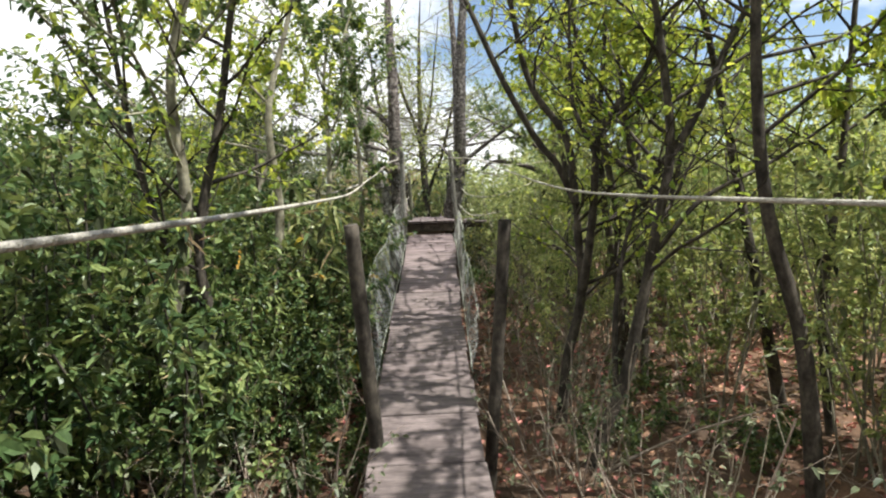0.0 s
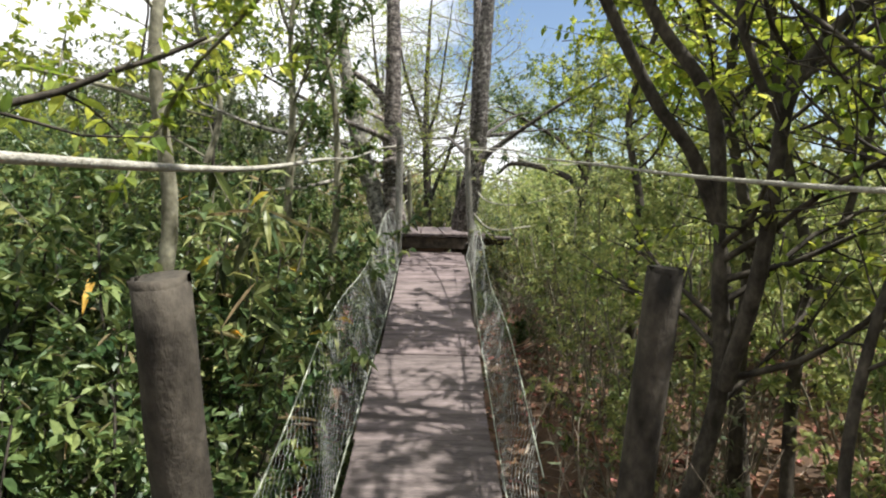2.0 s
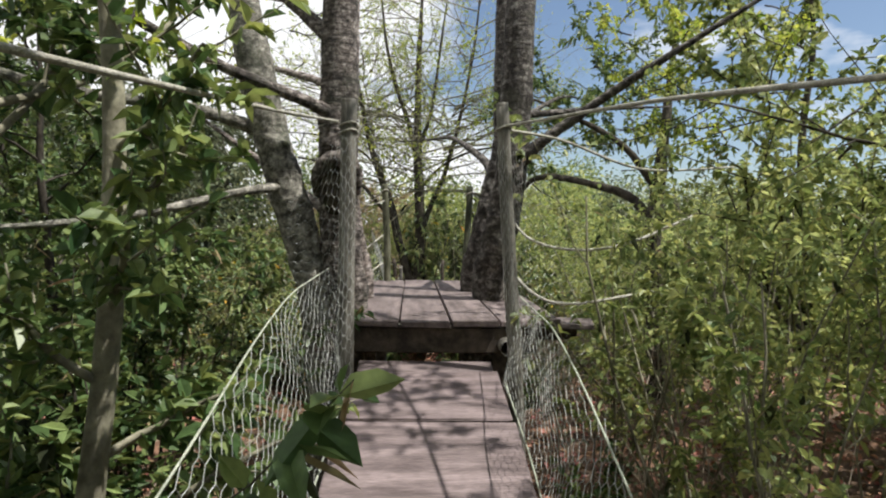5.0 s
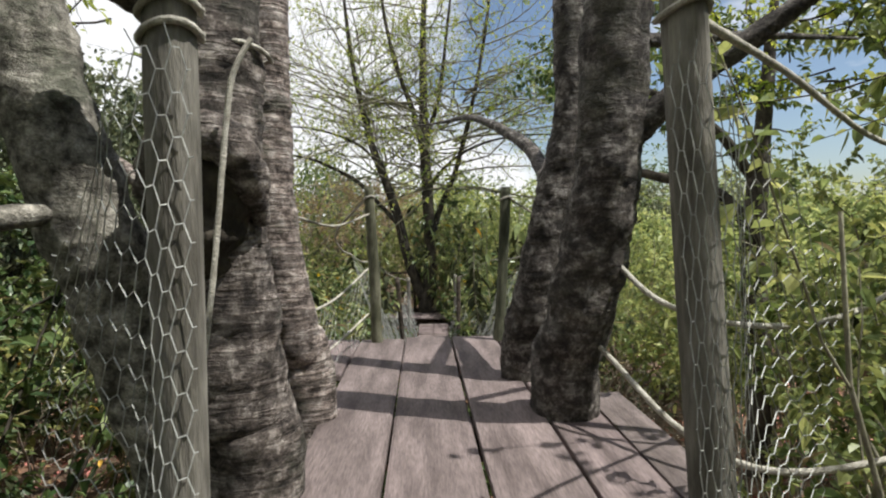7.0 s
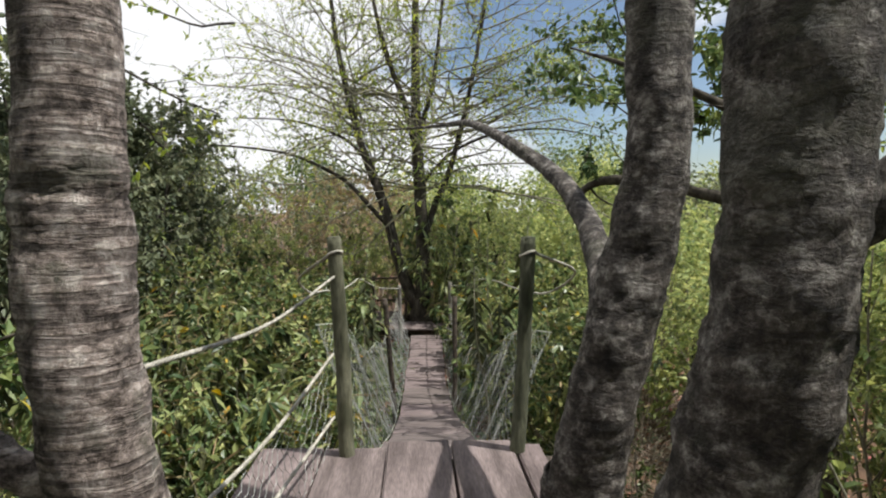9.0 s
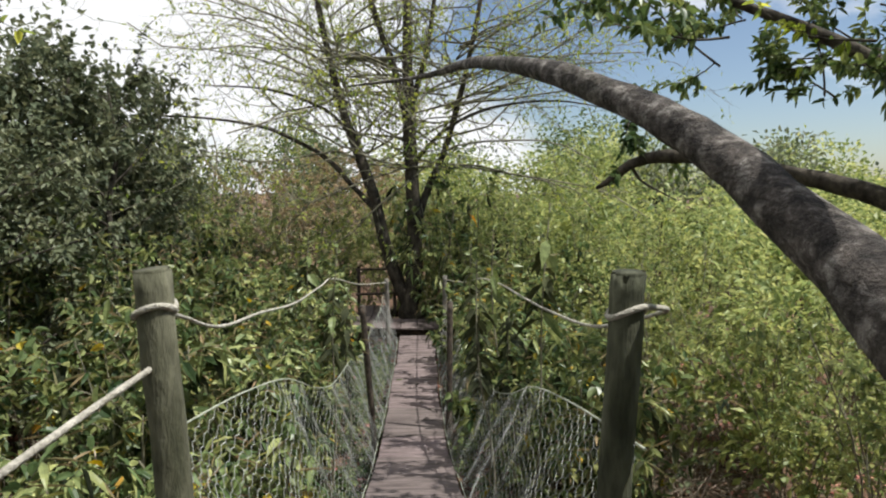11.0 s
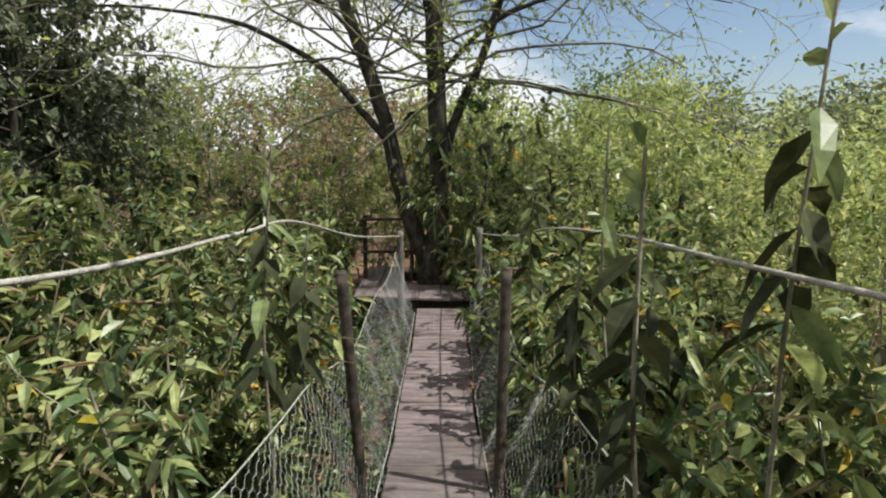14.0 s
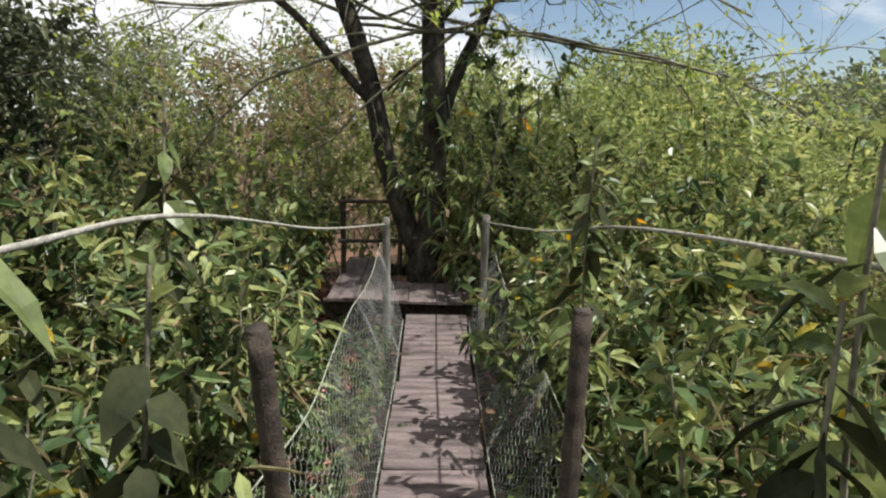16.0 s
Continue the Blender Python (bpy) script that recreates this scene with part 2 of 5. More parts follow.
# ---- building helpers ----
def raw_mesh(name, verts, faces, smooth=False):
    """A mesh from arrays: verts (n, 3), faces (m, 3 or 4)."""
    verts, faces = np.asarray(verts, np.float32), np.asarray(faces, np.int32)
    me = bpy.data.meshes.new(name)
    me.vertices.add(len(verts))
    me.vertices.foreach_set("co", verts.ravel())
    k = faces.shape[1]
    me.loops.add(faces.size)
    me.loops.foreach_set("vertex_index", faces.ravel())
    me.polygons.add(len(faces))
    me.polygons.foreach_set("loop_start", np.arange(len(faces), dtype=np.int32) * k)
    me.polygons.foreach_set("loop_total", np.full(len(faces), k, np.int32))
    me.polygons.foreach_set("use_smooth", np.full(len(faces), smooth))
    me.update(calc_edges=True)
    return me


def put_part(name, me, mat, parent=None, label=""):
    me.materials.clear()
    me.materials.append(mat)
    ob = new(name, me)
    if parent:
        ob.parent = parent
    if label:
        ob["label"] = label
    return ob


def part(name, bm, mat, parent=None, label=""):
    me = bpy.data.meshes.new(name)
    bm.to_mesh(me)
    bm.free()
    return put_part(name, me, mat, parent, label)


def base(name, at, label, category, group="", kind=""):
    ob = new(name)
    ob.empty_display_size = 0.1
    ob.matrix_basis = Matrix.Translation(at)
    return tagged(ob, label, category, group, kind)


def smooth_line(pts, n):
    """n points along a smooth curve through pts."""
    p = np.asarray(pts, float)
    if len(p) == 2:
        return p[0] + (p[1] - p[0]) * np.linspace(0, 1, n)[:, None]
    q = np.vstack([2 * p[0] - p[1], p, 2 * p[-1] - p[-2]])
    out = []
    for u in np.linspace(0, len(p) - 1 - 1e-6, n):
        i = int(u)
        f = u - i
        a, b, c, d = q[i:i + 4]
        out.append(0.5 * (2 * b + (c - a) * f + (2 * a - 5 * b + 4 * c - d) * f * f + (3 * b - a - 3 * c + d) * f ** 3))
    return np.array(out)


def tube(pts, radii, sides=8, rough=0.0, seed=0, cap=True, wave=3.0):
    """Vertices and quads of a tapered, uneven tube along pts."""
    p = np.asarray(pts, float)
    r = np.interp(np.linspace(0, 1, len(p)), np.linspace(0, 1, len(radii)), radii)
    t = np.gradient(p, axis=0)
    t /= np.linalg.norm(t, axis=1)[:, None] + 1e-9
    ref = np.array([0.0, 0.0, 1.0]) if abs(t[:, 2]).mean() < 0.8 else np.array([1.0, 0.0, 0.0])
    u = np.cross(t, ref)
    u /= np.linalg.norm(u, axis=1)[:, None] + 1e-9
    v = np.cross(t, u)
    a = np.linspace(0, 2 * np.pi, sides, endpoint=False)
    rr = np.repeat(r[:, None], sides, 1)
    if rough:
        g = np.random.RandomState(seed)
        ph, k = g.rand(6) * 6.28, np.arange(len(p))[:, None] / max(1, len(p)) * wave * 6
        rr = rr * (1 + rough * (np.sin(2 * a + ph[0] + k * 0.4) * 0.45 + np.sin(3 * a + ph[1] - k) * 0.35 + np.sin(k * 1.7 + ph[2] + a) * 0.35) + rough * 0.5 * g.randn(len(p), sides) * 0.45)
    verts = p[:, None] + rr[..., None] * (np.cos(a)[:, None] * u[:, None] + np.sin(a)[:, None] * v[:, None])
    verts = verts.reshape(-1, 3)
    i, j = np.meshgrid(np.arange(len(p) - 1), np.arange(sides), indexing="ij")
    a0, a1 = i * sides + j, i * sides + (j + 1) % sides
    faces = np.stack([a0, a1, a1 + sides, a0 + sides], -1).reshape(-1, 4)
    if cap:
        n = len(verts)
        verts = np.vstack([verts, p[0], p[-1]])
        js = np.arange(sides)
        jn = (js + 1) % sides
        last = (len(p) - 1) * sides
        faces = np.vstack([faces, np.stack([jn, js, np.full(sides, n), np.full(sides, n)], 1), np.stack([last + js, last + jn, np.full(sides, n + 1), np.full(sides, n + 1)], 1)])
    return verts, faces


def fix_caps(me):
    me.validate(clean_customdata=False)
    return me


def join(pieces):
    vs, fs, n = [], [], 0
    for v, f in pieces:
        vs.append(v)
        fs.append(f + n)
        n += len(v)
    return np.vstack(vs), np.vstack(fs)


def tube_part(name, pts, radii, mat, parent=None, label="", sides=8, rough=0.0, seed=0, n=0, wave=3.0):
    line = smooth_line(pts, n) if n else np.asarray(pts, float)
    v, f = tube(line, radii, sides, rough, seed, wave=wave)
    return put_part(name, fix_caps(raw_mesh(name, v, f, True)), mat, parent, label)


def leaves(points, ways, length, width, seed, droop=0.3, fold=0.25, long=False, spread=0.5, plain=False):
    """Folded leaves that start at points and grow along ways."""
    g = np.random.RandomState(seed)
    p, d = np.asarray(points, float), np.asarray(ways, float)
    n = len(p)
    d = d + g.randn(n, 3) * spread
    d[:, 2] -= droop
    d /= np.linalg.norm(d, axis=1)[:, None] + 1e-9
    ref = g.randn(n, 3) * 0.55 + (0, 0, 1)
    side = np.cross(d, ref)
    side /= np.linalg.norm(side, axis=1)[:, None] + 1e-9
    up = np.cross(side, d)
    ln = length * g.uniform(0.55, 1.25, n)[:, None]
    wd = width * g.uniform(0.7, 1.2, n)[:, None] * 0.5
    if not long:
        tip = p + d * ln - (0, 0, 1) * ln * 0.14
        a, b2 = p + d * ln * 0.28, p + d * ln * 0.66 - (0, 0, 1) * ln * 0.05
        lift = up * wd * fold * 2
        if plain:
            mid = (a + b2) / 2
            verts = np.stack([p, mid + side * wd + lift, tip, mid - side * wd + lift], 1).reshape(-1, 3)
            b = np.arange(n)[:, None] * 4
            faces = np.hstack([b + (0, 1, 2), b + (0, 2, 3)]).reshape(-1, 3)
        else:
            verts = np.stack([p, a + side * wd * 0.9 + lift, b2 + side * wd * 0.8 + lift, tip, b2 - side * wd * 0.8 + lift, a - side * wd * 0.9 + lift], 1).reshape(-1, 3)
            b = np.arange(n)[:, None] * 6
            faces = np.hstack([b + (0, 1, 2), b + (0, 2, 3), b + (0, 3, 4), b + (0, 4, 5)]).reshape(-1, 3)
    else:
        down = np.array([0, 0, 1.0]) * ln
        a1, a2, tip = p + d * ln * 0.3 - down * 0.02, p + d * ln * 0.66 - down * 0.12, p + d * ln * 0.95 - down * 0.34
        s1, s2 = side * wd, side * wd * 0.8
        lift = up * wd * fold
        verts = np.stack([p, a1 - s1 + lift, a1, a1 + s1 + lift, a2 - s2 + lift, a2, a2 + s2 + lift, tip], 1).reshape(-1, 3)
        b = np.arange(n)[:, None] * 8
        faces = np.hstack([b + q for q in ((0, 2, 1), (0, 3, 2), (1, 2, 5), (1, 5, 4), (2, 3, 6), (2, 6, 5), (4, 5, 7), (5, 6, 7))]).reshape(-1, 3)
    return verts, faces


CLEAR = []


def in_the_way(p):
    """Whether points of a branch, at home in the tree whose foot is CLEAR[0], hang in the space kept open over the walk."""
    q = np.asarray(p) + CLEAR[0]
    return bool(np.any((np.abs(q[:, 0] + 0.12) < 0.8) & (q[:, 2] < 3.5) & (q[:, 1] > -3) & (q[:, 1] < 23)))


def grow(g, start, way, length, radius, levels, out, ends, twist=0.35, lift=0.12, kids=4, shrink=0.62, sides=6, keep=0.25):
    """Branches that fork again and again: tubes into out, leafy stretches into ends."""
    n = 7 if levels > 0 else 5
    pts, d = [np.asarray(start, float)], np.asarray(way, float)
    d /= np.linalg.norm(d)
    for _ in range(n - 1):
        d = d + g.randn(3) * twist * 0.3 + (0, 0, lift * 0.3)
        d /= np.linalg.norm(d)
        pts.append(pts[-1] + d * length / (n - 1))
    pts = np.array(pts)
    if CLEAR and in_the_way(pts):
        return
    out.append(tube(pts, [radius, radius * (0.45 if levels else 0.3)], max(3, sides), cap=False))
    if levels == 0:
        ends.append(pts)
        return
    if levels == 1:
        ends.append(pts[2:])
    for k in range(kids):
        u = keep + (1 - keep) * (k + g.rand() * 0.8) / kids
        i = min(n - 2, int(u * (n - 1)))
        f = u * (n - 1) - i
        at = pts[i] + (pts[i + 1] - pts[i]) * min(f, 1)
        w = pts[i + 1] - pts[i]
        w /= np.linalg.norm(w)
        s = np.cross(w, g.randn(3))
        s /= np.linalg.norm(s) + 1e-9
        grow(g, at, w * 0.75 + s * g.uniform(0.5, 1.0), length * shrink * g.uniform(0.7, 1.15), radius * (1 - 0.5 * u) * 0.55, levels - 1, out, ends, twist, lift, kids, shrink, max(3, sides - 1), keep)


def leaf_spots(g, ends, count):
    """Points and outward ways spread along the leafy stretches."""
    seg = np.array([(e[i], e[i + 1]) for e in ends for i in range(len(e) - 1)])
    pick = g.randint(0, len(seg), count)
    a, b = seg[pick, 0], seg[pick, 1]
    u = g.rand(count, 1)
    d = b - a
    d /= np.linalg.norm(d, axis=1)[:, None] + 1e-9
    s = np.cross(d, g.randn(count, 3))
    s /= np.linalg.norm(s, axis=1)[:, None] + 1e-9
    return a + (b - a) * u, d * 0.5 + s * 0.9


def shrub(name, label, category, seed, height, spread, stems, count, leaf, wide, mat, bark, droop=0.3, long=False, levels=1, kids=5, radius=0.012, lift=0.25, group="", accent=None, loose=0.5, withered=0):
    g = np.random.RandomState(seed)
    top = base(name, (0, 0, 0), label, category, group)
    out, ends = [], []
    for k in range(stems):
        a = 6.283 * (k + g.rand()) / stems
        lean = spread * g.uniform(0.25, 1.0) / height
        grow(g, (0.08 * math.cos(a) * stems ** 0.5, 0.08 * math.sin(a) * stems ** 0.5, -0.05), (lean * math.cos(a), lean * math.sin(a), 1), height * g.uniform(0.7, 1.05), radius * g.uniform(0.7, 1.3), levels, out, ends, lift=lift, kids=kids, keep=0.15, sides=5, shrink=0.36)
    v, f = join(out)
    tagged(put_part("stem_frame", raw_mesh("stem_frame", v, f, True), bark, top), kind="stuff")
    p, d = leaf_spots(g, ends, count)
    v, f = leaves(p, d, leaf, wide, seed + 1, droop, long=long, spread=loose)
    tagged(put_part("foliage", raw_mesh("foliage", v, f), mat, top), kind="stuff")
    if withered:
        p, d = leaf_spots(g, ends, withered)
        v, f = leaves(p, d, leaf * 1.15, wide * 1.2, seed + 3, 1.6, long=True, spread=0.35)
        tagged(put_part("withered_foliage", raw_mesh("withered_foliage", v, f), M_DARKLEAF, top, "dark withered hanging leaves"), kind="stuff")
        p, d = leaf_spots(g, ends, withered * 2)
        v, f = leaves(p, d, leaf * 1.3, wide * 0.35, seed + 4, 0.6, spread=0.7)
        tagged(put_part("dry_foliage", raw_mesh("dry_foliage", v, f), M_DRYLEAF, top, "dry straw-brown leaf stalks"), kind="stuff")
    if accent:
        p, d = leaf_spots(g, ends, max(6, count // 60))
        v, f = leaves(p, d, leaf, wide, seed + 2, droop, long=long)
        tagged(put_part("yellow_foliage", raw_mesh("yellow_foliage", v, f), accent, top, "yellow dying leaves"), kind="stuff")
    return top


def tree(name, label, seed, height, crown_at, radius, count, leaf, wide, mat, bark, levels=2, kids=5, limbs=9, reach=0.45, lean=(0, 0), droop=0.25, group="", stems=1, category="tree", plain=True):
    g = np.random.RandomState(seed)
    top = base(name, (0, 0, 0), label, category, group)
    out, ends, trunks = [], [], []
    for s in range(stems):
        a = 6.283 * (s + g.rand()) / stems
        off = 0.0 if stems == 1 else 0.10 * height
        pts = [(0.3 * radius * math.cos(a) * (stems > 1), 0.3 * radius * math.sin(a) * (stems > 1), -0.15)]
        for k in range(1, 6):
            u = k / 5
            pts.append((lean[0] * u * height + off * u * 1.6 * math.cos(a) + g.randn() * 0.025 * height * u, lean[1] * u * height + off * u * 1.6 * math.sin(a) + g.randn() * 0.025 * height * u, height * u * 0.85))
        line = smooth_line(pts, 22)
        trunks.append(tube(line, [radius * 1.25, radius, radius * 0.75, radius * 0.5, radius * 0.2], 9, 0.08, seed + s))
        for k in range(limbs):
            u = crown_at + (1 - crown_at) * (k + g.rand()) / limbs
            i = min(20, int(u * 21))
            ang = g.rand() * 6.283
            grow(g, line[i], (math.cos(ang), math.sin(ang), g.uniform(0.15, 0.9)), height * reach * (1.15 - 0.6 * u) * g.uniform(0.7, 1.2), radius * (1.1 - 0.8 * u) * 0.45, levels - 1, out, ends, kids=kids, sides=5)
    v, f = join(trunks)
    put_part("trunk", fix_caps(raw_mesh("trunk", v, f, True)), bark, top)
    v, f = join(out)
    tagged(put_part("limb_frame", raw_mesh("limb_frame", v, f, True), bark, top), kind="stuff")
    p, d = leaf_spots(g, ends, count)
    v, f = leaves(p, d, leaf, wide, seed + 1, droop, plain=plain)
    tagged(put_part("crown", raw_mesh("crown", v, f), mat, top), kind="stuff")
    return top


def lump(x, y):
    return 0.10 * math.sin(x * 0.9 + 1.3) * math.cos(y * 0.7) + 0.05 * math.sin(x * 2.3 - y * 1.7) + 0.03 * math.sin(y * 3.1 + x)


def ground_z(x, y):
    """Height of the forest floor: low beside the walkways, a gentle bank under the platform."""
    rise = 0.45 * math.exp(-((y - 12.2) / 3.0) ** 2)
    return -0.12 + rise + lump(x, y) * min(1.0, 0.4 + abs(x) / 4)


# ---- plan: the two hanging walkways ----
DECK1 = [(-3.0, -0.33, 0.22), (0.0, -0.32, 0.24), (3.5, -0.31, 0.44), (5.0, -0.30, 0.67), (5.95, -0.27, 0.85), (8.6, -0.16, 1.24), (9.66, -0.12, 1.47), (10.72, -0.095, 1.61)]
DECK2 = [(13.42, -0.02, 1.70), (14.6, -0.02, 1.38), (16.0, 0.0, 0.96), (17.4, 0.0, 0.60), (18.5, 0.0, 0.42), (19.5, 0.02, 0.29), (20.4, 0.03, 0.25), (21.6, 0.07, 0.26), (23.1, 0.10, 0.34)]
PLAT_Z, PLAT3_Z = 1.84, 0.47


def along(table, y):
    ys = [r[0] for r in table]
    return float(np.interp(y, ys, [r[1] for r in table])), float(np.interp(y, ys, [r[2] for r in table]))


# ---- ground ----
def build_ground():
    xs = np.concatenate([np.linspace(-900, -30, 12), np.linspace(-26, 26, 131), np.linspace(30, 900, 12)])
    ys = np.concatenate([np.linspace(-900, -16, 12), np.linspace(-12, 48, 151), np.linspace(52, 900, 12)])
    verts = np.array([(x, y, ground_z(x, y) if abs(x) < 28 and -14 < y < 50 else -0.12) for y in ys for x in xs])
    w = len(xs)
    i, j = np.meshgrid(np.arange(len(ys) - 1), np.arange(w - 1), indexing="ij")
    a = i * w + j
    faces = np.stack([a, a + 1, a + w + 1, a + w], -1).reshape(-1, 4)
    ob = put_part("ground", raw_mesh("ground", verts, faces, True), M_GROUND)
    tagged(ob, "brown forest floor of soil and fallen leaves", "ground", kind="structure")


build_ground()


def build_litter():
    g = np.random.RandomState(5)
    n = 26000
    x, y = g.uniform(-6, 7, n), g.uniform(-1, 27, n)
    p = np.array([(a, b, ground_z(a, b) + 0.012 + 0.02 * c) for a, b, c in zip(x, y, g.rand(n))])
    d = g.randn(n, 3) * (1, 1, 0.25)
    v, f = leaves(p, d, 0.085, 0.05, 6, 0.0, 0.3, spread=0.1)
    ob = put_part("leaf_litter", raw_mesh("leaf_litter", v, f), M_LITTER)
    tagged(ob, "fallen reddish-brown leaves scattered over the forest floor", "leaf litter", kind="stuff")


build_litter()


# ---- boards, beams and posts ----
def board_mesh(name, w, l, h, seed, bev=0.006, wear=0.006):
    """A board w wide (x), l long (y), h thick, its top at z = 0, with worn, slightly wavy edges."""
    g = np.random.RandomState(seed)
    bm = bmesh.new()
    bmesh.ops.create_cube(bm, size=1.0)
    bmesh.ops.scale(bm, vec=(w, l, h), verts=bm.verts)
    bmesh.ops.translate(bm, vec=(0, 0, -h / 2), verts=bm.verts)
    bmesh.ops.bevel(bm, geom=[e for e in bm.edges], offset=bev, segments=1, affect="EDGES")
    for v in bm.verts:
        v.co += Vector(g.randn(3) * wear * 0.4)
    me = bpy.data.meshes.new(name)
    bm.to_mesh(me)
    bm.free()
    return me


def build_platform():
    top = base("platform_deck", (0, 0, 0), "tree platform floor of weathered pinkish-grey boards with dark gaps", "platform", kind="structure")
    edges = [(-0.83, -0.545, 10.95, 13.42), (-0.54, -0.262, 10.70, 13.40), (-0.255, 0.034, 10.69, 13.47), (0.042, 0.322, 10.71, 13.45), (0.328, 0.54, 10.74, 12.30), (0.545, 0.70, 10.80, 12.10), (0.335, 0.45, 12.75, 13.40)]
    for k, (x0, x1, y0, y1) in enumerate(edges):
        if k == 0:
            y0 = 12.50
        me = board_mesh("board", x1 - x0 - 0.004, y1 - y0, 0.036, 40 + k)
        b = put_part("board", me, M_BOARD, top)
        b.location = ((x0 + x1) / 2, (y0 + y1) / 2, PLAT_Z + 0.003 * (k % 2))
    for y in (10.80, 11.9, 13.30):
        b = put_part("joist", board_mesh("joist", 1.30, 0.10, 0.15, 60), M_BEAM, top, "dark timber joist")
        b.location = (-0.10, y, PLAT_Z - 0.045)
    sh = base("side_shelf", (0.72, 10.98, PLAT_Z - 0.03), "pale worn wooden board jutting from the platform edge", "board")
    b = put_part("board", board_mesh("board", 0.44, 0.26, 0.035, 71), M_BOARD, sh)
    b.rotation_euler = (0, 0, radians(-14))
    b2 = put_part("bracket", board_mesh("bracket", 0.40, 0.06, 0.08, 72), M_BEAM, sh)
    b2.location = (-0.08, 0, -0.038)
    for k, x in enumerate((-0.56, 0.36)):
        v, f = tube([(x, 10.62, PLAT_Z - 0.14), (x, 11.3, PLAT_Z - 0.14)], [0.045, 0.045], 12, 0.06, k)
        put_part("log", fix_caps(raw_mesh("log", v, f, True)), M_POST, top, "sawn round log end")
    # legs below the platform
    for k, (x, y) in enumerate(((-0.55, 10.85), (0.36, 10.85), (-0.5, 13.2), (0.35, 13.2))):
        leg = tube_part("platform_leg", [(0, 0, ground_z(x, y) - 0.2), (0.01, 0, PLAT_Z - 0.19)], [0.075, 0.07], M_BEAM, None, "", 10, 0.08, k, 8)
        leg.location = (x, y, 0)
        tagged(leg, "dark round timber leg under the platform", "post", "platform legs")


build_platform()


def build_walkway(name, label, table, width, step, mat, seed):
    top = base(name, (0, 0, 0), label, "footbridge", kind="structure")
    g = np.random.RandomState(seed)
    y, k = table[0][0], 0
    while y < table[-1][0] - 0.1:
        l = min(step * g.uniform(0.9, 1.1), table[-1][0] - y)
        (xa, za), (xb, zb) = along(table, y), along(table, y + l)
        w = width * g.uniform(0.97, 1.03)
        b = put_part("plank", board_mesh("plank", w, math.hypot(l, zb - za) - 0.008, 0.03, seed + k), mat, top)
        b.matrix_basis = Matrix.Translation(((xa + xb) / 2 + g.uniform(-0.012, 0.012), y + l / 2, (za + zb) / 2 + g.uniform(-0.004, 0.004))) @ pose(0, 0, 0, math.degrees(math.atan2(zb - za, l)), g.uniform(-0.6, 0.6), -math.degrees(math.atan2(xb - xa, l)) + g.uniform(-0.7, 0.7))
        y += l
        k += 1
    ys = np.linspace(table[0][0], table[-1][0], 40)
    for s in (-1, 1):
        line = [(along(table, q)[0] + s * (width / 2 - 0.06), q, along(table, q)[1] - 0.055) for q in ys]
        tube_part("bearer_cable", line, [0.025], M_BEAM, top, "dark bearer under the planks", 6)
    return top


W1, W2 = 0.78, 0.64
bridge1 = build_walkway("walkway_1", "hanging footbridge of weathered pinkish-grey boards rising to the platform", DECK1, W1, 0.62, M_DECK, 100)
bridge2 = build_walkway("walkway_2", "narrow hanging footbridge of pinkish-grey boards sagging towards a tree", DECK2, W2, 0.66, M_DECK, 200)


def build_platform3():
    top = base("far_platform", (0, 0, 0), "small wooden platform around the foot of a forked tree", "platform", kind="structure")
    for k, (x0, x1, y0, y1) in enumerate(((-1.10, -0.80, 23.2, 25.4), (-0.79, -0.50, 23.2, 25.4), (-0.49, -0.21, 23.15, 24.0), (-0.20, 0.10, 23.15, 23.95), (0.11, 0.40, 23.15, 23.95), (0.41, 0.70, 23.2, 25.4))):
        b = put_part("board", board_mesh("board", x1 - x0, y1 - y0, 0.04, 300 + k), M_BOARD, top)
        b.location = ((x0 + x1) / 2, (y0 + y1) / 2, PLAT3_Z)
    for y in (23.35, 25.2):
        b = put_part("joist", board_mesh("joist", 1.9, 0.1, 0.16, 320), M_BEAM, top)
        b.location = (-0.2, y, PLAT3_Z - 0.05)
    for k, (x, y) in enumerate(((-1.0, 23.4), (0.6, 23.4), (-1.0, 25.2), (0.6, 25.2))):
        v, f = tube([(x, y, -0.4), (x, y, PLAT3_Z - 0.2)], [0.06, 0.06], 8)
        put_part("leg", fix_caps(raw_mesh("leg", v, f, True)), M_BEAM, top)


build_platform3()


def post(label, foot, head, radius, mat, seed, group=""):
    foot, head = Vector(foot), Vector(head)
    d = head - foot
    ob = tube_part("post", [(0, 0, 0), tuple(d * 0.5 + Vector((0.006, 0.004, 0))), tuple(d * 0.985), tuple(d)], [radius * 1.05, radius, radius, radius * 0.97, radius * 0.82], mat, None, "", 12, 0.07, seed, 16)
    ob.location = foot
    return tagged(ob, label, "post", group)


def post_on_ground(label, x, y, head, radius, mat, seed, group=""):
    return post(label, (x, y, ground_z(x, y) - 0.25), head, radius, mat, seed, group)


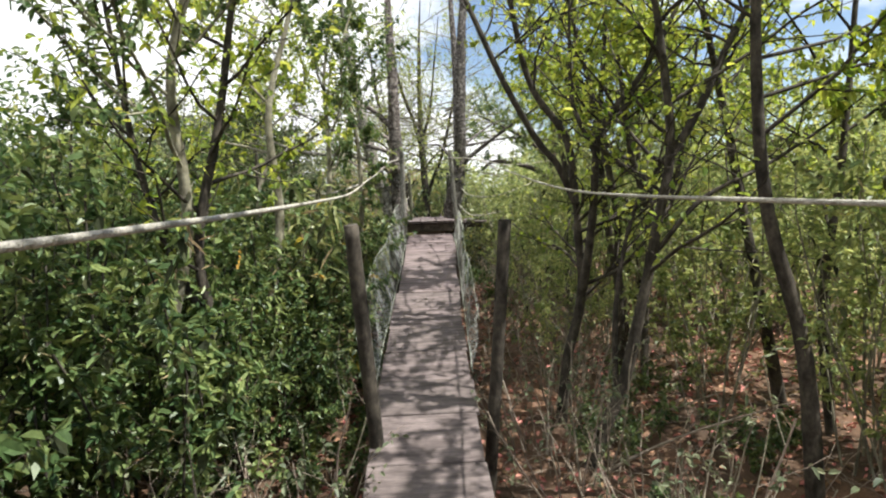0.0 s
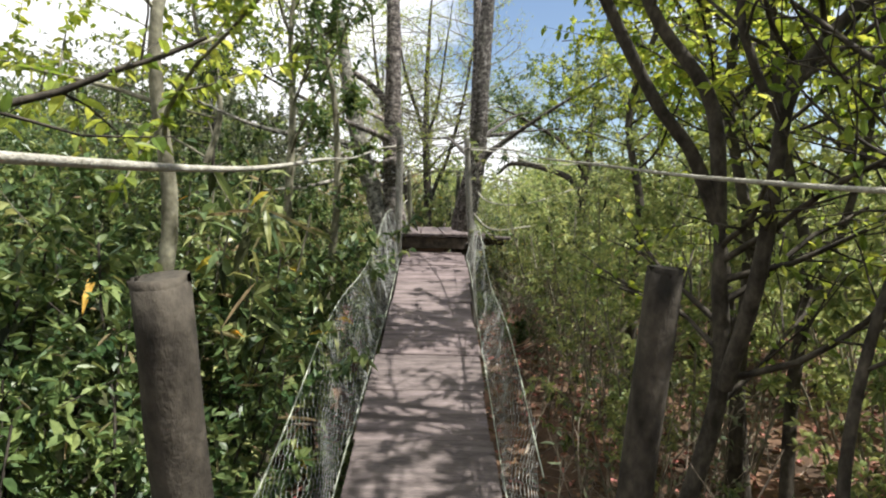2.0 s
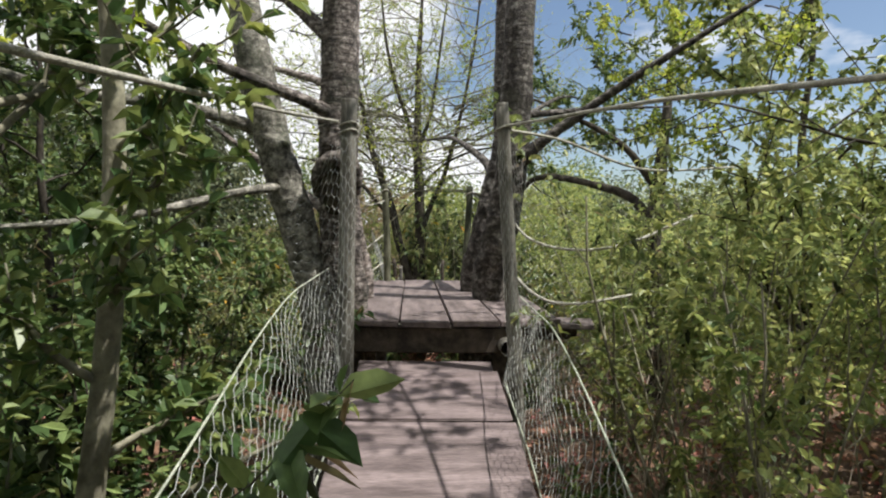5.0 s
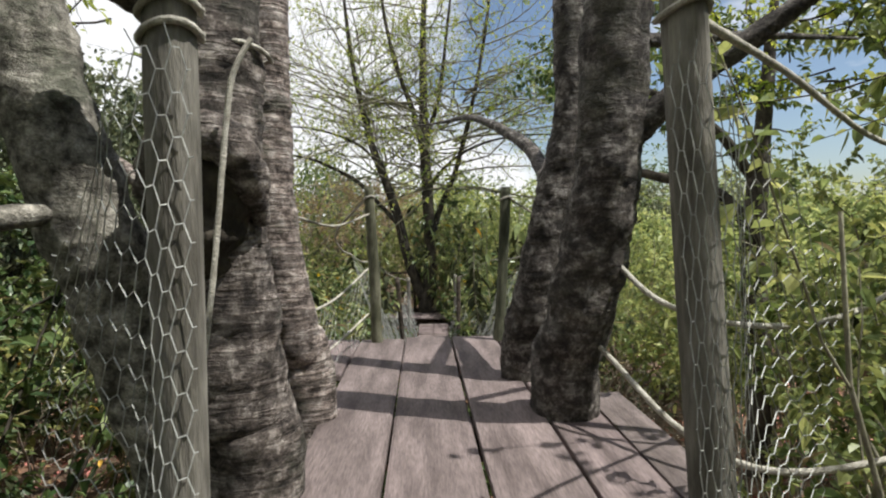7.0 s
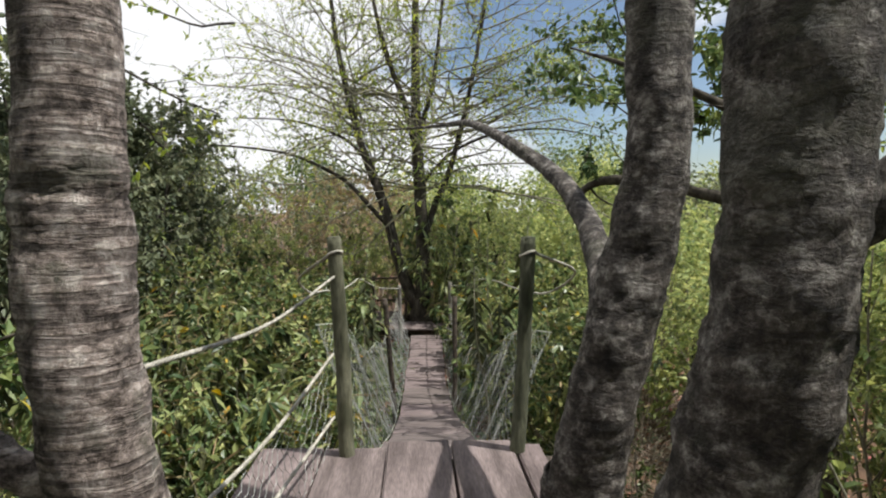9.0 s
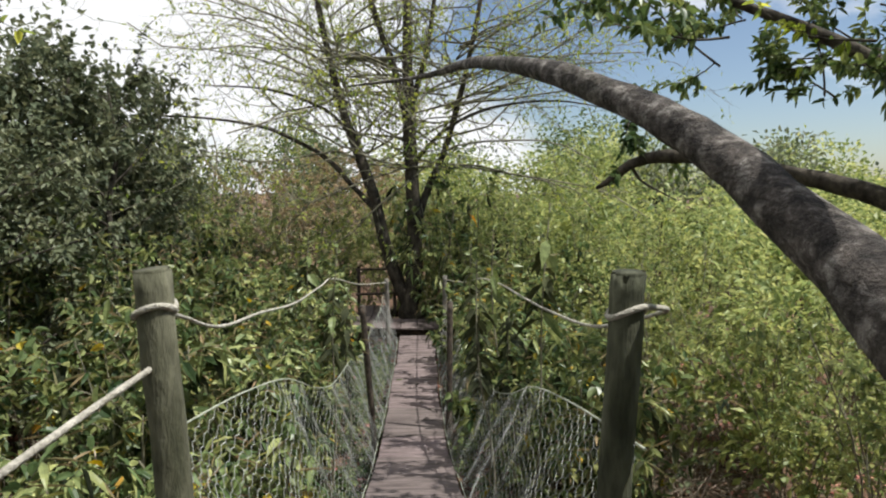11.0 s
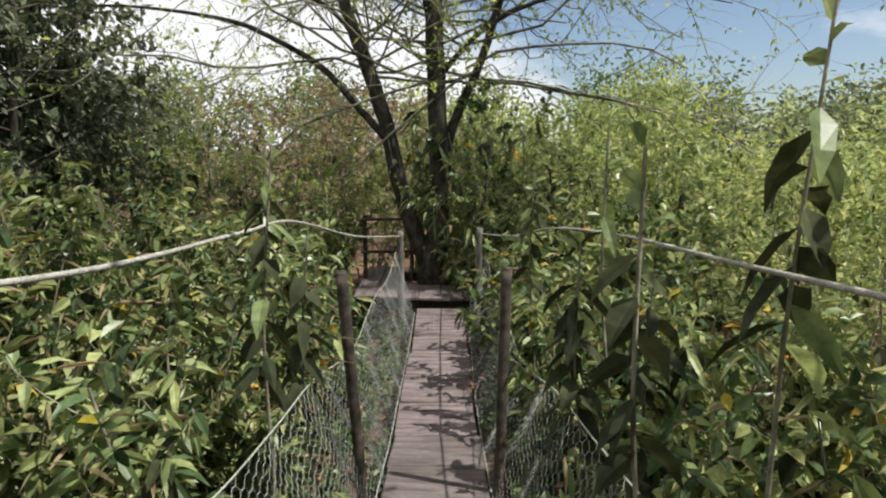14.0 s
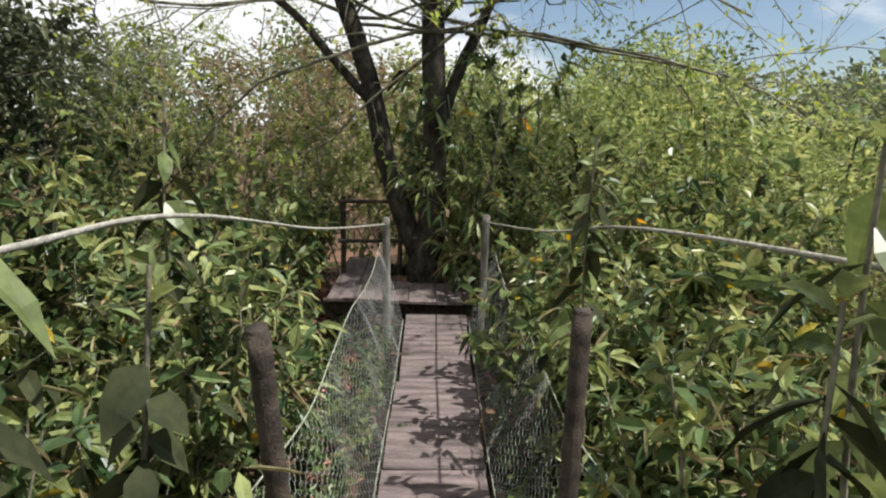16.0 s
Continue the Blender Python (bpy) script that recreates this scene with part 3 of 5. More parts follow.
NPL, NPR, FPL, FPR = (-0.545, 10.55, 2.98), (0.29, 10.55, 2.98), (-0.47, 13.33, 2.79), (0.385, 13.33, 2.78)
post("thick weathered post wrapped in chicken wire at the platform edge", (-0.565, 10.55, -0.2), NPL, 0.044, M_POST, 1, "rope posts")
post("thick weathered post wrapped in chicken wire at the platform edge", (0.50, 10.55, -0.2), NPR, 0.038, M_POST, 2, "rope posts")
post("slim mossy post at the back of the platform", (-0.43, 13.32, PLAT_Z - 0.002), FPL, 0.033, M_MOSSPOST, 3, "slim posts")
post("slim mossy post at the back of the platform", (0.335, 13.32, PLAT_Z - 0.002), FPR, 0.033, M_MOSSPOST, 4, "slim posts")
post_on_ground("dark leaning post beside the footbridge", -0.60, 4.15, (-0.74, 3.95, 2.0), 0.05, M_DARKBARK, 5, "leaning posts")
post_on_ground("dark leaning post beside the footbridge", 0.14, 4.55, (0.34, 4.50, 1.98), 0.05, M_DARKBARK, 6, "leaning posts")
post_on_ground("dark grey leaning post beside the sagging footbridge", -0.37, 18.45, (-0.50, 18.28, 1.76), 0.032, M_BEAM, 7, "bridge posts")
post_on_ground("dark grey leaning post beside the sagging footbridge", 0.37, 18.5, (0.40, 18.55, 1.74), 0.032, M_BEAM, 8, "bridge posts")
post_on_ground("grey post beside the far platform", -0.42, 23.1, (-0.45, 23.05, 1.35), 0.04, M_POST, 9, "bridge posts")
post_on_ground("grey post beside the far platform", 0.58, 23.1, (0.60, 23.05, 1.40), 0.04, M_POST, 10, "bridge posts")


# ---- ropes ----
def rope(label, pts, radius=0.011, mat=None, n=60):
    ob = tube_part("rope", pts, [radius], mat or M_ROPE, None, "", 7, 0.10, len(pts), n, 40.0)
    return tagged(ob, label, "rope", "handrail ropes")


rope("pale grey handrail rope along the rising footbridge", [(-0.90, -2.5, 2.12), (-0.85, 0.5, 2.15), (-0.80, 2.6, 2.20), (-0.80, 4.5, 2.27), (-0.80, 6.1, 2.42), (-0.80, 7.6, 2.55), (-0.74, 9.5, 2.80), (-0.60, 10.50, 2.93)], 0.008)
rope("pale grey handrail rope along the rising footbridge", [(0.70, -2.5, 2.1), (0.72, 1.0, 2.15), (0.75, 3.6, 2.21), (0.75, 5.05, 2.31), (0.75, 6.5, 2.46), (0.72, 8.0, 2.62), (0.60, 9.2, 2.80), (0.31, 10.50, 2.93)], 0.008)
rope("pale handrail rope along the sagging footbridge", [(-0.50, 13.38, 2.73), (-0.83, 14.4, 2.51), (-0.85, 14.9, 2.36), (-0.85, 15.6, 2.28), (-0.85, 16.6, 2.15), (-0.85, 17.8, 2.08), (-0.85, 18.8, 2.01), (-0.74, 20.8, 1.64), (-0.46, 23.0, 1.33)], 0.008)
rope("pale handrail rope along the sagging footbridge", [(0.42, 13.38, 2.73), (0.83, 14.2, 2.55), (0.85, 15.0, 2.32), (0.85, 15.9, 2.21), (0.85, 16.8, 2.14), (0.85, 18.0, 2.06), (0.83, 19.5, 1.90), (0.74, 20.8, 1.66), (0.60, 23.0, 1.38)], 0.008)
rope("thin pale rope tied between cherry trunk and slim post", [(-0.66, 11.85, 2.62), (-0.58, 12.6, 2.57), (-0.47, 13.30, 2.64)], 0.006)
rope("thin pale rope tied between cherry trunk and slim post", [(-0.70, 11.85, 2.20), (-0.60, 12.6, 2.19), (-0.48, 13.30, 2.30)], 0.007)
rope("thin pale rope tied between cherry trunk and slim post", [(-0.74, 11.85, 1.93), (-0.62, 12.6, 1.94), (-0.48, 13.30, 2.02)], 0.007)
rope("loose grey rope hanging from a post tie", [(-0.50, 10.86, 2.97), (-0.535, 10.85, 2.90), (-0.55, 10.84, 2.80), (-0.575, 10.80, 2.45), (-0.60, 10.72, 2.05), (-0.585, 10.74, 1.87)], 0.0065)
rope("grey rope slung outward from the post", [(0.32, 10.57, 2.92), (0.75, 11.0, 2.93), (1.5, 11.6, 2.83), (2.6, 12.4, 2.95)], 0.009)
rope("slack grey rope beside the platform", [(0.52, 11.72, 2.47), (0.66, 11.5, 2.30), (0.95, 11.4, 2.24), (1.35, 11.5, 2.29), (2.0, 11.9, 2.5)], 0.010)
rope("slack grey rope beside the platform", [(0.50, 11.70, 2.12), (0.64, 11.3, 1.94), (0.85, 11.1, 1.90), (1.4, 11.1, 1.99)], 0.010)
for px, py, pz, pr in ((-0.545, 10.55, 2.92, 0.048), (-0.545, 10.55, 2.88, 0.048), (0.294, 10.55, 2.92, 0.042), (-0.469, 13.33, 2.74, 0.034), (0.384, 13.33, 2.73, 0.034), (-0.66, 11.12, 3.0, 0.135)):
    ring = tube_part("rope_tie", [(pr * math.cos(a), pr * math.sin(a), 0.012 * math.sin(a * 1.5)) for a in np.linspace(0, 6.5, 20)], [0.0065], M_ROPE, None, "", 6, 0.1, 3)
    ring.location = (px, py, pz)
    tagged(ring, "grey rope knotted round a post", "rope tie", "rope ties")


# ---- chicken wire ----
def wire_panel(name, label, low, high, cell=0.060, radius=0.0012, seed=0, slack=0.02, parent=None, turn=True):
    """Hexagonal wire netting between two lines of points (low and high), slightly slack."""
    g = np.random.RandomState(seed)
    lo, hi = smooth_line(low, 200), smooth_line(high, 200)
    mid = (lo + hi) / 2
    length = np.linalg.norm(np.diff(mid, axis=0), axis=1).sum()
    tall = np.linalg.norm(hi - lo, axis=1).mean()
    nu, nv = (max(2, int(tall / cell)), max(2, int(length / (cell * 0.86)))) if turn else (int(length / cell), max(2, int(tall / (cell * 0.86))))
    ph = g.rand(4) * 6

    def place(u, v):
        i = np.clip(u * 199, 0, 198.999)
        k = i.astype(int)
        f = (i - k)[:, None]
        a, b = lo[k] * (1 - f) + lo[k + 1] * f, hi[k] * (1 - f) + hi[k + 1] * f
        p = a * (1 - v)[:, None] + b * v[:, None]
        w = slack * (np.sin(u * length * 4 + ph[0]) * np.sin(v * 5 + ph[1]) + 0.5 * np.sin(u * length * 11 + v * 7 + ph[2]))
        off = np.cross(lo[k + 1] - lo[k], b - a)
        off /= np.linalg.norm(off, axis=1)[:, None] + 1e-9
        return p + off * w[:, None]

    a_u, a_v, b_u, b_v = [], [], [], []
    for r in range(nv):
        sh = 0.5 * (r % 2)
        x = np.arange(nu) + sh
        top, bot = r + 0.28, r - 0.28
        for (x0, y0, x1, y1) in ((x, top, x + 0.5, r + 0.72), (x, top, x - 0.5, r + 0.72), (x, bot, x, top)):
            a_u.append(x0), a_v.append(np.full(nu, y0)), b_u.append(x1), b_v.append(np.full(nu, y1))
    cat = lambda q, n: np.clip(np.concatenate(q) / n, 0, 1)
    ends = [(cat(a_u, nu), cat(a_v, nv)), (cat(b_u, nu), cat(b_v, nv))]
    a, b = [place(v, u) if turn else place(u, v) for u, v in ends]
    d = b - a
    ln = np.linalg.norm(d, axis=1)
    a, b, d = a[ln > 1e-4], b[ln > 1e-4], d[ln > 1e-4]
    s = np.cross(d, (0.31, 0.52, 0.79))
    s /= np.linalg.norm(s, axis=1)[:, None] + 1e-9
    t = np.cross(d, s)
    t /= np.linalg.norm(t, axis=1)[:, None] + 1e-9
    ring = [(1, 0), (-0.5, 0.87), (-0.5, -0.87)]
    verts = np.stack([q + radius * (c * s + e * t) for q in (a, b) for c, e in ring], 1).reshape(-1, 3)
    n = np.arange(len(a))[:, None] * 6
    faces = np.hstack([n + q for q in ((0, 1, 4, 3), (1, 2, 5, 4), (2, 0, 3, 5))]).reshape(-1, 4)
    ob = put_part(name, raw_mesh(name, verts, faces), M_WIRE, parent)
    return tagged(ob, label, "wire netting", "chicken wire", "stuff")


def side_net(table, width, s, y0, y1, out, tall, seed, label):
    ys = np.linspace(y0, y1, 14)
    low = [(along(table, y)[0] + s * (width / 2 + 0.03), y, along(table, y)[1] - 0.03) for y in ys]
    high = [(along(table, y)[0] + s * (width / 2 + out), y, along(table, y)[1] + tall + 0.05 * math.sin(y * 2.2)) for y in ys]
    wire_panel("chicken_wire", label, low, high, seed=seed)
    rope("thin rope lacing the top of the chicken wire", [tuple(p) for p in high], 0.0035, M_ROPEG, 70)
    rope("thin rope lacing the foot of the chicken wire", [tuple(p) for p in low], 0.004, M_ROPEG, 70)


side_net(DECK1, W1, -1, 4.6, 10.45, 0.14, 0.62, 1, "chicken wire netting along the rising footbridge")
side_net(DECK1, W1, 1, 5.2, 10.45, 0.10, 0.48, 2, "chicken wire netting along the rising footbridge")
side_net(DECK2, W2, -1, 13.7, 23.0, 0.28, 0.78, 3, "slack chicken wire netting along the sagging footbridge")
side_net(DECK2, W2, 1, 13.7, 23.0, 0.28, 0.72, 4, "slack chicken wire netting along the sagging footbridge")
wire_panel("chicken_wire", "chicken wire stretched beside the platform post", [(-0.505, 10.49, 1.55), (-0.60, 10.48, 1.5), (-0.70, 10.60, 1.5), (-0.95, 10.85, 1.5)], [(-0.495, 10.50, 2.88), (-0.58, 10.49, 2.86), (-0.70, 10.60, 2.72), (-0.95, 10.85, 2.5)], seed=5)
wire_panel("chicken_wire", "chicken wire stretched beside the platform post", [(0.34, 10.505, 1.55), (0.415, 10.50, 1.55), (0.52, 10.64, 1.55), (0.95, 11.1, 1.5)], [(0.25, 10.505, 2.86), (0.325, 10.50, 2.84), (0.50, 10.64, 2.7), (0.95, 11.1, 2.45)], seed=6)
wire_panel("chicken_wire", "chicken wire between cherry trunk and slim post", [(-0.76, 11.85, 1.86), (-0.63, 12.6, 1.86), (-0.50, 13.30, 1.86)], [(-0.71, 11.85, 2.2), (-0.61, 12.6, 2.19), (-0.49, 13.30, 2.3)], seed=7)

# ---- the trees that carry the platform ----
def limb_set(top, rows, mat, seed):
    for k, (name, pts, radii) in enumerate(rows):
        tube_part(name, pts, radii, mat, top, "", 30 if name == "trunk" else 12, 0.085 if name == "trunk" else 0.12, seed + k, 150 if name == "trunk" else 40, 9.0)


def sprays(top, starts, mat, bark, seed, count, leaf, wide, length=0.7, levels=1, kids=4, radius=0.008, droop=0.25):
    """Twigs with leaves that spring from a list of places and ways."""
    g = np.random.RandomState(seed)
    out, ends = [], []
    CLEAR[:] = [tuple(top.location)]
    for at, way in starts:
        grow(g, at, way, length * g.uniform(0.7, 1.3), radius, levels, out, ends, kids=kids, sides=4)
    CLEAR.clear()
    v, f = join(out)
    tagged(put_part("twig_frame", raw_mesh("twig_frame", v, f, True), bark, top), kind="stuff")
    if count:
        p, d = leaf_spots(g, ends, count)
        v, f = leaves(p, d, leaf, wide, seed + 1, droop)
        tagged(put_part("foliage", raw_mesh("foliage", v, f), mat, top), kind="stuff")


GZ = ground_z(0.6, 12.0) - 0.3
tR = base("forked_tree", (0, 0, 0), "twin-stemmed tree with rough grey bark growing past the platform", "tree")
limb_set(tR, [
    ("trunk", [(0.40, 11.92, GZ), (0.40, 11.86, 1.84), (0.44, 11.78, 2.2), (0.49, 11.73, 2.5), (0.53, 11.70, 2.8), (0.55, 11.70, 3.15), (0.57, 11.70, 3.7), (0.62, 11.75, 4.8), (0.75, 11.9, 6.5)], [0.15, 0.135, 0.125, 0.122, 0.12, 0.118, 0.115, 0.10, 0.05]),
    ("trunk", [(0.34, 12.42, GZ), (0.345, 12.40, 1.84), (0.37, 12.36, 2.15), (0.44, 12.34, 2.5), (0.51, 12.34, 2.8), (0.565, 12.35, 3.1), (0.57, 12.38, 3.6), (0.58, 12.5, 4.8), (0.52, 12.8, 6.5)], [0.13, 0.112, 0.105, 0.10, 0.093, 0.09, 0.088, 0.08, 0.04]),
    ("limb", [(0.46, 12.36, 2.52), (0.52, 12.65, 2.68), (0.57, 13.0, 2.84), (0.57, 13.35, 3.01), (0.52, 13.6, 3.13), (0.41, 14.1, 3.31), (0.35, 14.8, 3.48), (0.27, 15.4, 3.60), (0.05, 16.2, 3.68), (-0.5, 17.0, 3.75)], [0.07, 0.060, 0.052, 0.045, 0.039, 0.035, 0.030, 0.026, 0.015, 0.006]),
    ("limb", [(0.58, 11.70, 2.84), (0.72, 11.62, 3.0), (0.95, 11.55, 3.17), (1.3, 11.4, 3.42), (2.2, 11.0, 4.0)], [0.055, 0.042, 0.037, 0.03, 0.012]),
    ("limb", [(0.60, 11.72, 3.22), (0.85, 11.85, 3.27), (1.3, 12.1, 3.36), (2.1, 12.6, 3.5)], [0.03, 0.024, 0.018, 0.007]),
    ("limb", [(0.57, 12.4, 3.2), (0.9, 13.4, 3.5), (1.6, 14.6, 4.0), (2.2, 15.6, 4.2)], [0.04, 0.03, 0.02, 0.008]),
], M_BARK, 500)
g0 = np.random.RandomState(11)
sprays(tR, [((1.75 + g0.uniform(-.1, 1.4), 12.8 + g0.uniform(-1.0, 2.6), 3.3 + g0.uniform(-.2, 1.6)), g0.randn(3) * (1, 1, 0.5) + (0.8, 0, 0.2)) for _ in range(46)], M_FRESH, M_DARKBARK, 510, 2400, 0.06, 0.03, 0.5)

tL = base("burled_tree", (0, 0, 0), "thick trunk with a large dark burl beside the platform", "tree")
GZ = ground_z(-0.66, 11.2) - 0.3
limb_set(tL, [
    ("trunk", [(-0.62, 11.24, GZ), (-0.62, 11.20, 1.84), (-0.64, 11.15, 2.15), (-0.655, 11.12, 2.45), (-0.665, 11.10, 2.8), (-0.665, 11.10, 3.2), (-0.67, 11.12, 4.4), (-0.72, 11.2, 6.2)], [0.18, 0.145, 0.13, 0.122, 0.12, 0.12, 0.10, 0.04]),
    ("burl_lip", [(-0.785, 11.06, 2.55), (-0.775, 11.01, 2.66), (-0.73, 10.96, 2.745), (-0.655, 10.935, 2.785), (-0.58, 10.95, 2.755), (-0.545, 10.99, 2.68), (-0.535, 11.05, 2.58)], [0.02, 0.045, 0.055, 0.05, 0.055, 0.045, 0.02]),
    ("limb", [(-0.66, 11.08, 3.05), (-0.85, 10.9, 3.12), (-1.3, 10.5, 3.25), (-2.2, 10.0, 3.7)], [0.045, 0.038, 0.03, 0.012]),
    ("limb", [(-0.66, 11.1, 3.5), (-1.2, 11.5, 4.0), (-2.0, 11.9, 4.3)], [0.05, 0.04, 0.012]),
], M_BURL, 520)
# Dark bark bulge stands in for the shade in the recess under the lip.
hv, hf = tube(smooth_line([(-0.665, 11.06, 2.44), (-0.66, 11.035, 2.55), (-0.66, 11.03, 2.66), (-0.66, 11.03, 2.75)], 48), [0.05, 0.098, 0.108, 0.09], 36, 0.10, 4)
put_part("hollow_shade", fix_caps(raw_mesh("hollow_shade", hv, hf, True)), M_DARKBARK, tL, "dark fill painted as the shaded hollow under the bark lip")
sprays(tL, [((-1.3 + g0.uniform(-1.6, 0.1), 11.2 + g0.uniform(-1.8, .9), 3.8 + g0.uniform(-.3, 1.5)), g0.randn(3) + (-0.5, 0, 0.2)) for _ in range(44)], M_FRESH, M_DARKBARK, 530, 1900, 0.06, 0.032, 0.5)

tB = base("cherry_tree", (0, 0, 0), "slender tree with banded horizontal cherry bark through the platform", "tree")
GZ = ground_z(-0.74, 11.8) - 0.3
limb_set(tB, [
    ("trunk", [(-0.57, 11.90, GZ), (-0.59, 11.86, 1.84), (-0.63, 11.76, 2.2), (-0.675, 11.72, 2.6), (-0.69, 11.72, 2.9), (-0.685, 11.72, 3.2), (-0.67, 11.75, 4.5), (-0.7, 11.8, 6.2)], [0.15, 0.118, 0.096, 0.090, 0.088, 0.085, 0.07, 0.03]),
    ("limb", [(-0.70, 11.74, 2.42), (-0.85, 11.74, 2.50), (-1.0, 11.76, 2.62), (-1.4, 11.9, 2.9), (-2.0, 12.3, 3.3)], [0.04, 0.035, 0.032, 0.025, 0.01]),
    ("limb", [(-0.66, 11.75, 3.25), (-0.9, 12.1, 3.5), (-1.5, 12.8, 3.8), (-2.3, 13.7, 4.2)], [0.04, 0.033, 0.025, 0.008]),
], M_CHERRY, 540)
sprays(tB, [((-1.0 + g0.uniform(-1.6, 0.0), 12.6 + g0.uniform(-.5, 1.6), 3.6 + g0.uniform(-.4, 1.4)), g0.randn(3) + (-0.4, 0.2, 0)) for _ in range(26)], M_FRESH, M_DARKBARK, 545, 500, 0.05, 0.025, 0.6)

tA = base("leaning_tree", (0, 0, 0), "grey leaning tree trunk behind the platform post", "tree")
GZ = ground_z(-0.85, 11.2) - 0.3
limb_set(tA, [
    ("trunk", [(-0.66, 11.32, GZ), (-0.76, 11.22, 1.6), (-0.87, 11.14, 2.2), (-1.0, 11.08, 2.67), (-1.09, 11.06, 3.0), (-1.18, 11.05, 3.4), (-1.36, 11.1, 4.4), (-1.6, 11.1, 6.4)], [0.16, 0.125, 0.115, 0.11, 0.11, 0.105, 0.08, 0.03]),
    ("limb", [(-1.1, 11.05, 2.95), (-1.5, 10.9, 3.05), (-2.2, 10.5, 3.1), (-3.0, 10.2, 3.4)], [0.045, 0.036, 0.028, 0.01]),
    ("limb", [(-0.98, 11.06, 2.62), (-1.2, 10.8, 2.56), (-1.7, 10.4, 2.40), (-2.5, 10.0, 2.3)], [0.03, 0.025, 0.02, 0.008]),
], M_GREYBARK, 550)
sprays(tA, [((-1.6 + g0.uniform(-1.4, 0.2), 10.9 + g0.uniform(-1.2, .8), 3.6 + g0.uniform(-.6, 1.8)), g0.randn(3) + (-0.5, -0.1, 0)) for _ in range(36)], M_LEAF, M_DARKBARK, 555, 1500, 0.07, 0.04, 0.6)


tM = base("mossy_tree", (3.1, 15.3, ground_z(3.1, 15.3)), "dark mossy tree with a broken dead limb over the clearing", "tree")
limb_set(tM, [
    ("trunk", [(0.1, 0, -0.3), (0.05, 0, 1.0), (0, 0.05, 2.2), (0.1, 0.1, 3.2), (0.3, 0.2, 5.0)], [0.15, 0.12, 0.11, 0.09, 0.03]),
    ("dead_limb", [(0.0, 0.1, 2.45), (-0.22, 0.35, 2.80), (-0.6, 0.75, 2.99), (-1.0, 1.15, 3.12), (-1.25, 1.45, 3.15), (-1.40, 1.66, 3.09), (-1.48, 1.80, 2.99), (-1.57, 1.92, 2.92)], [0.075, 0.062, 0.055, 0.050, 0.05, 0.04, 0.036, 0.014]),
    ("limb", [(-1.38, 1.64, 3.08), (-1.2, 1.9, 2.98), (-1.0, 2.05, 2.90), (-0.8, 2.15, 2.82)], [0.014, 0.011, 0.008, 0.004]),
    ("limb", [(0.05, 0.1, 2.9), (-0.4, 0.2, 3.5), (-1.1, 0.6, 4.0), (-1.7, 1.2, 4.4)], [0.06, 0.045, 0.03, 0.01]),
], M_DARKBARK, 580)
sprays(tM, [((g0.uniform(-1.5, 0.6), g0.uniform(-0.2, 2.2), 3.6 + g0.uniform(-.2, 1.3)), g0.randn(3) * (1, 1, 0.6)) for _ in range(44)], M_LEAF, M_DARKBARK, 585, 4600, 0.085, 0.042, 0.6)


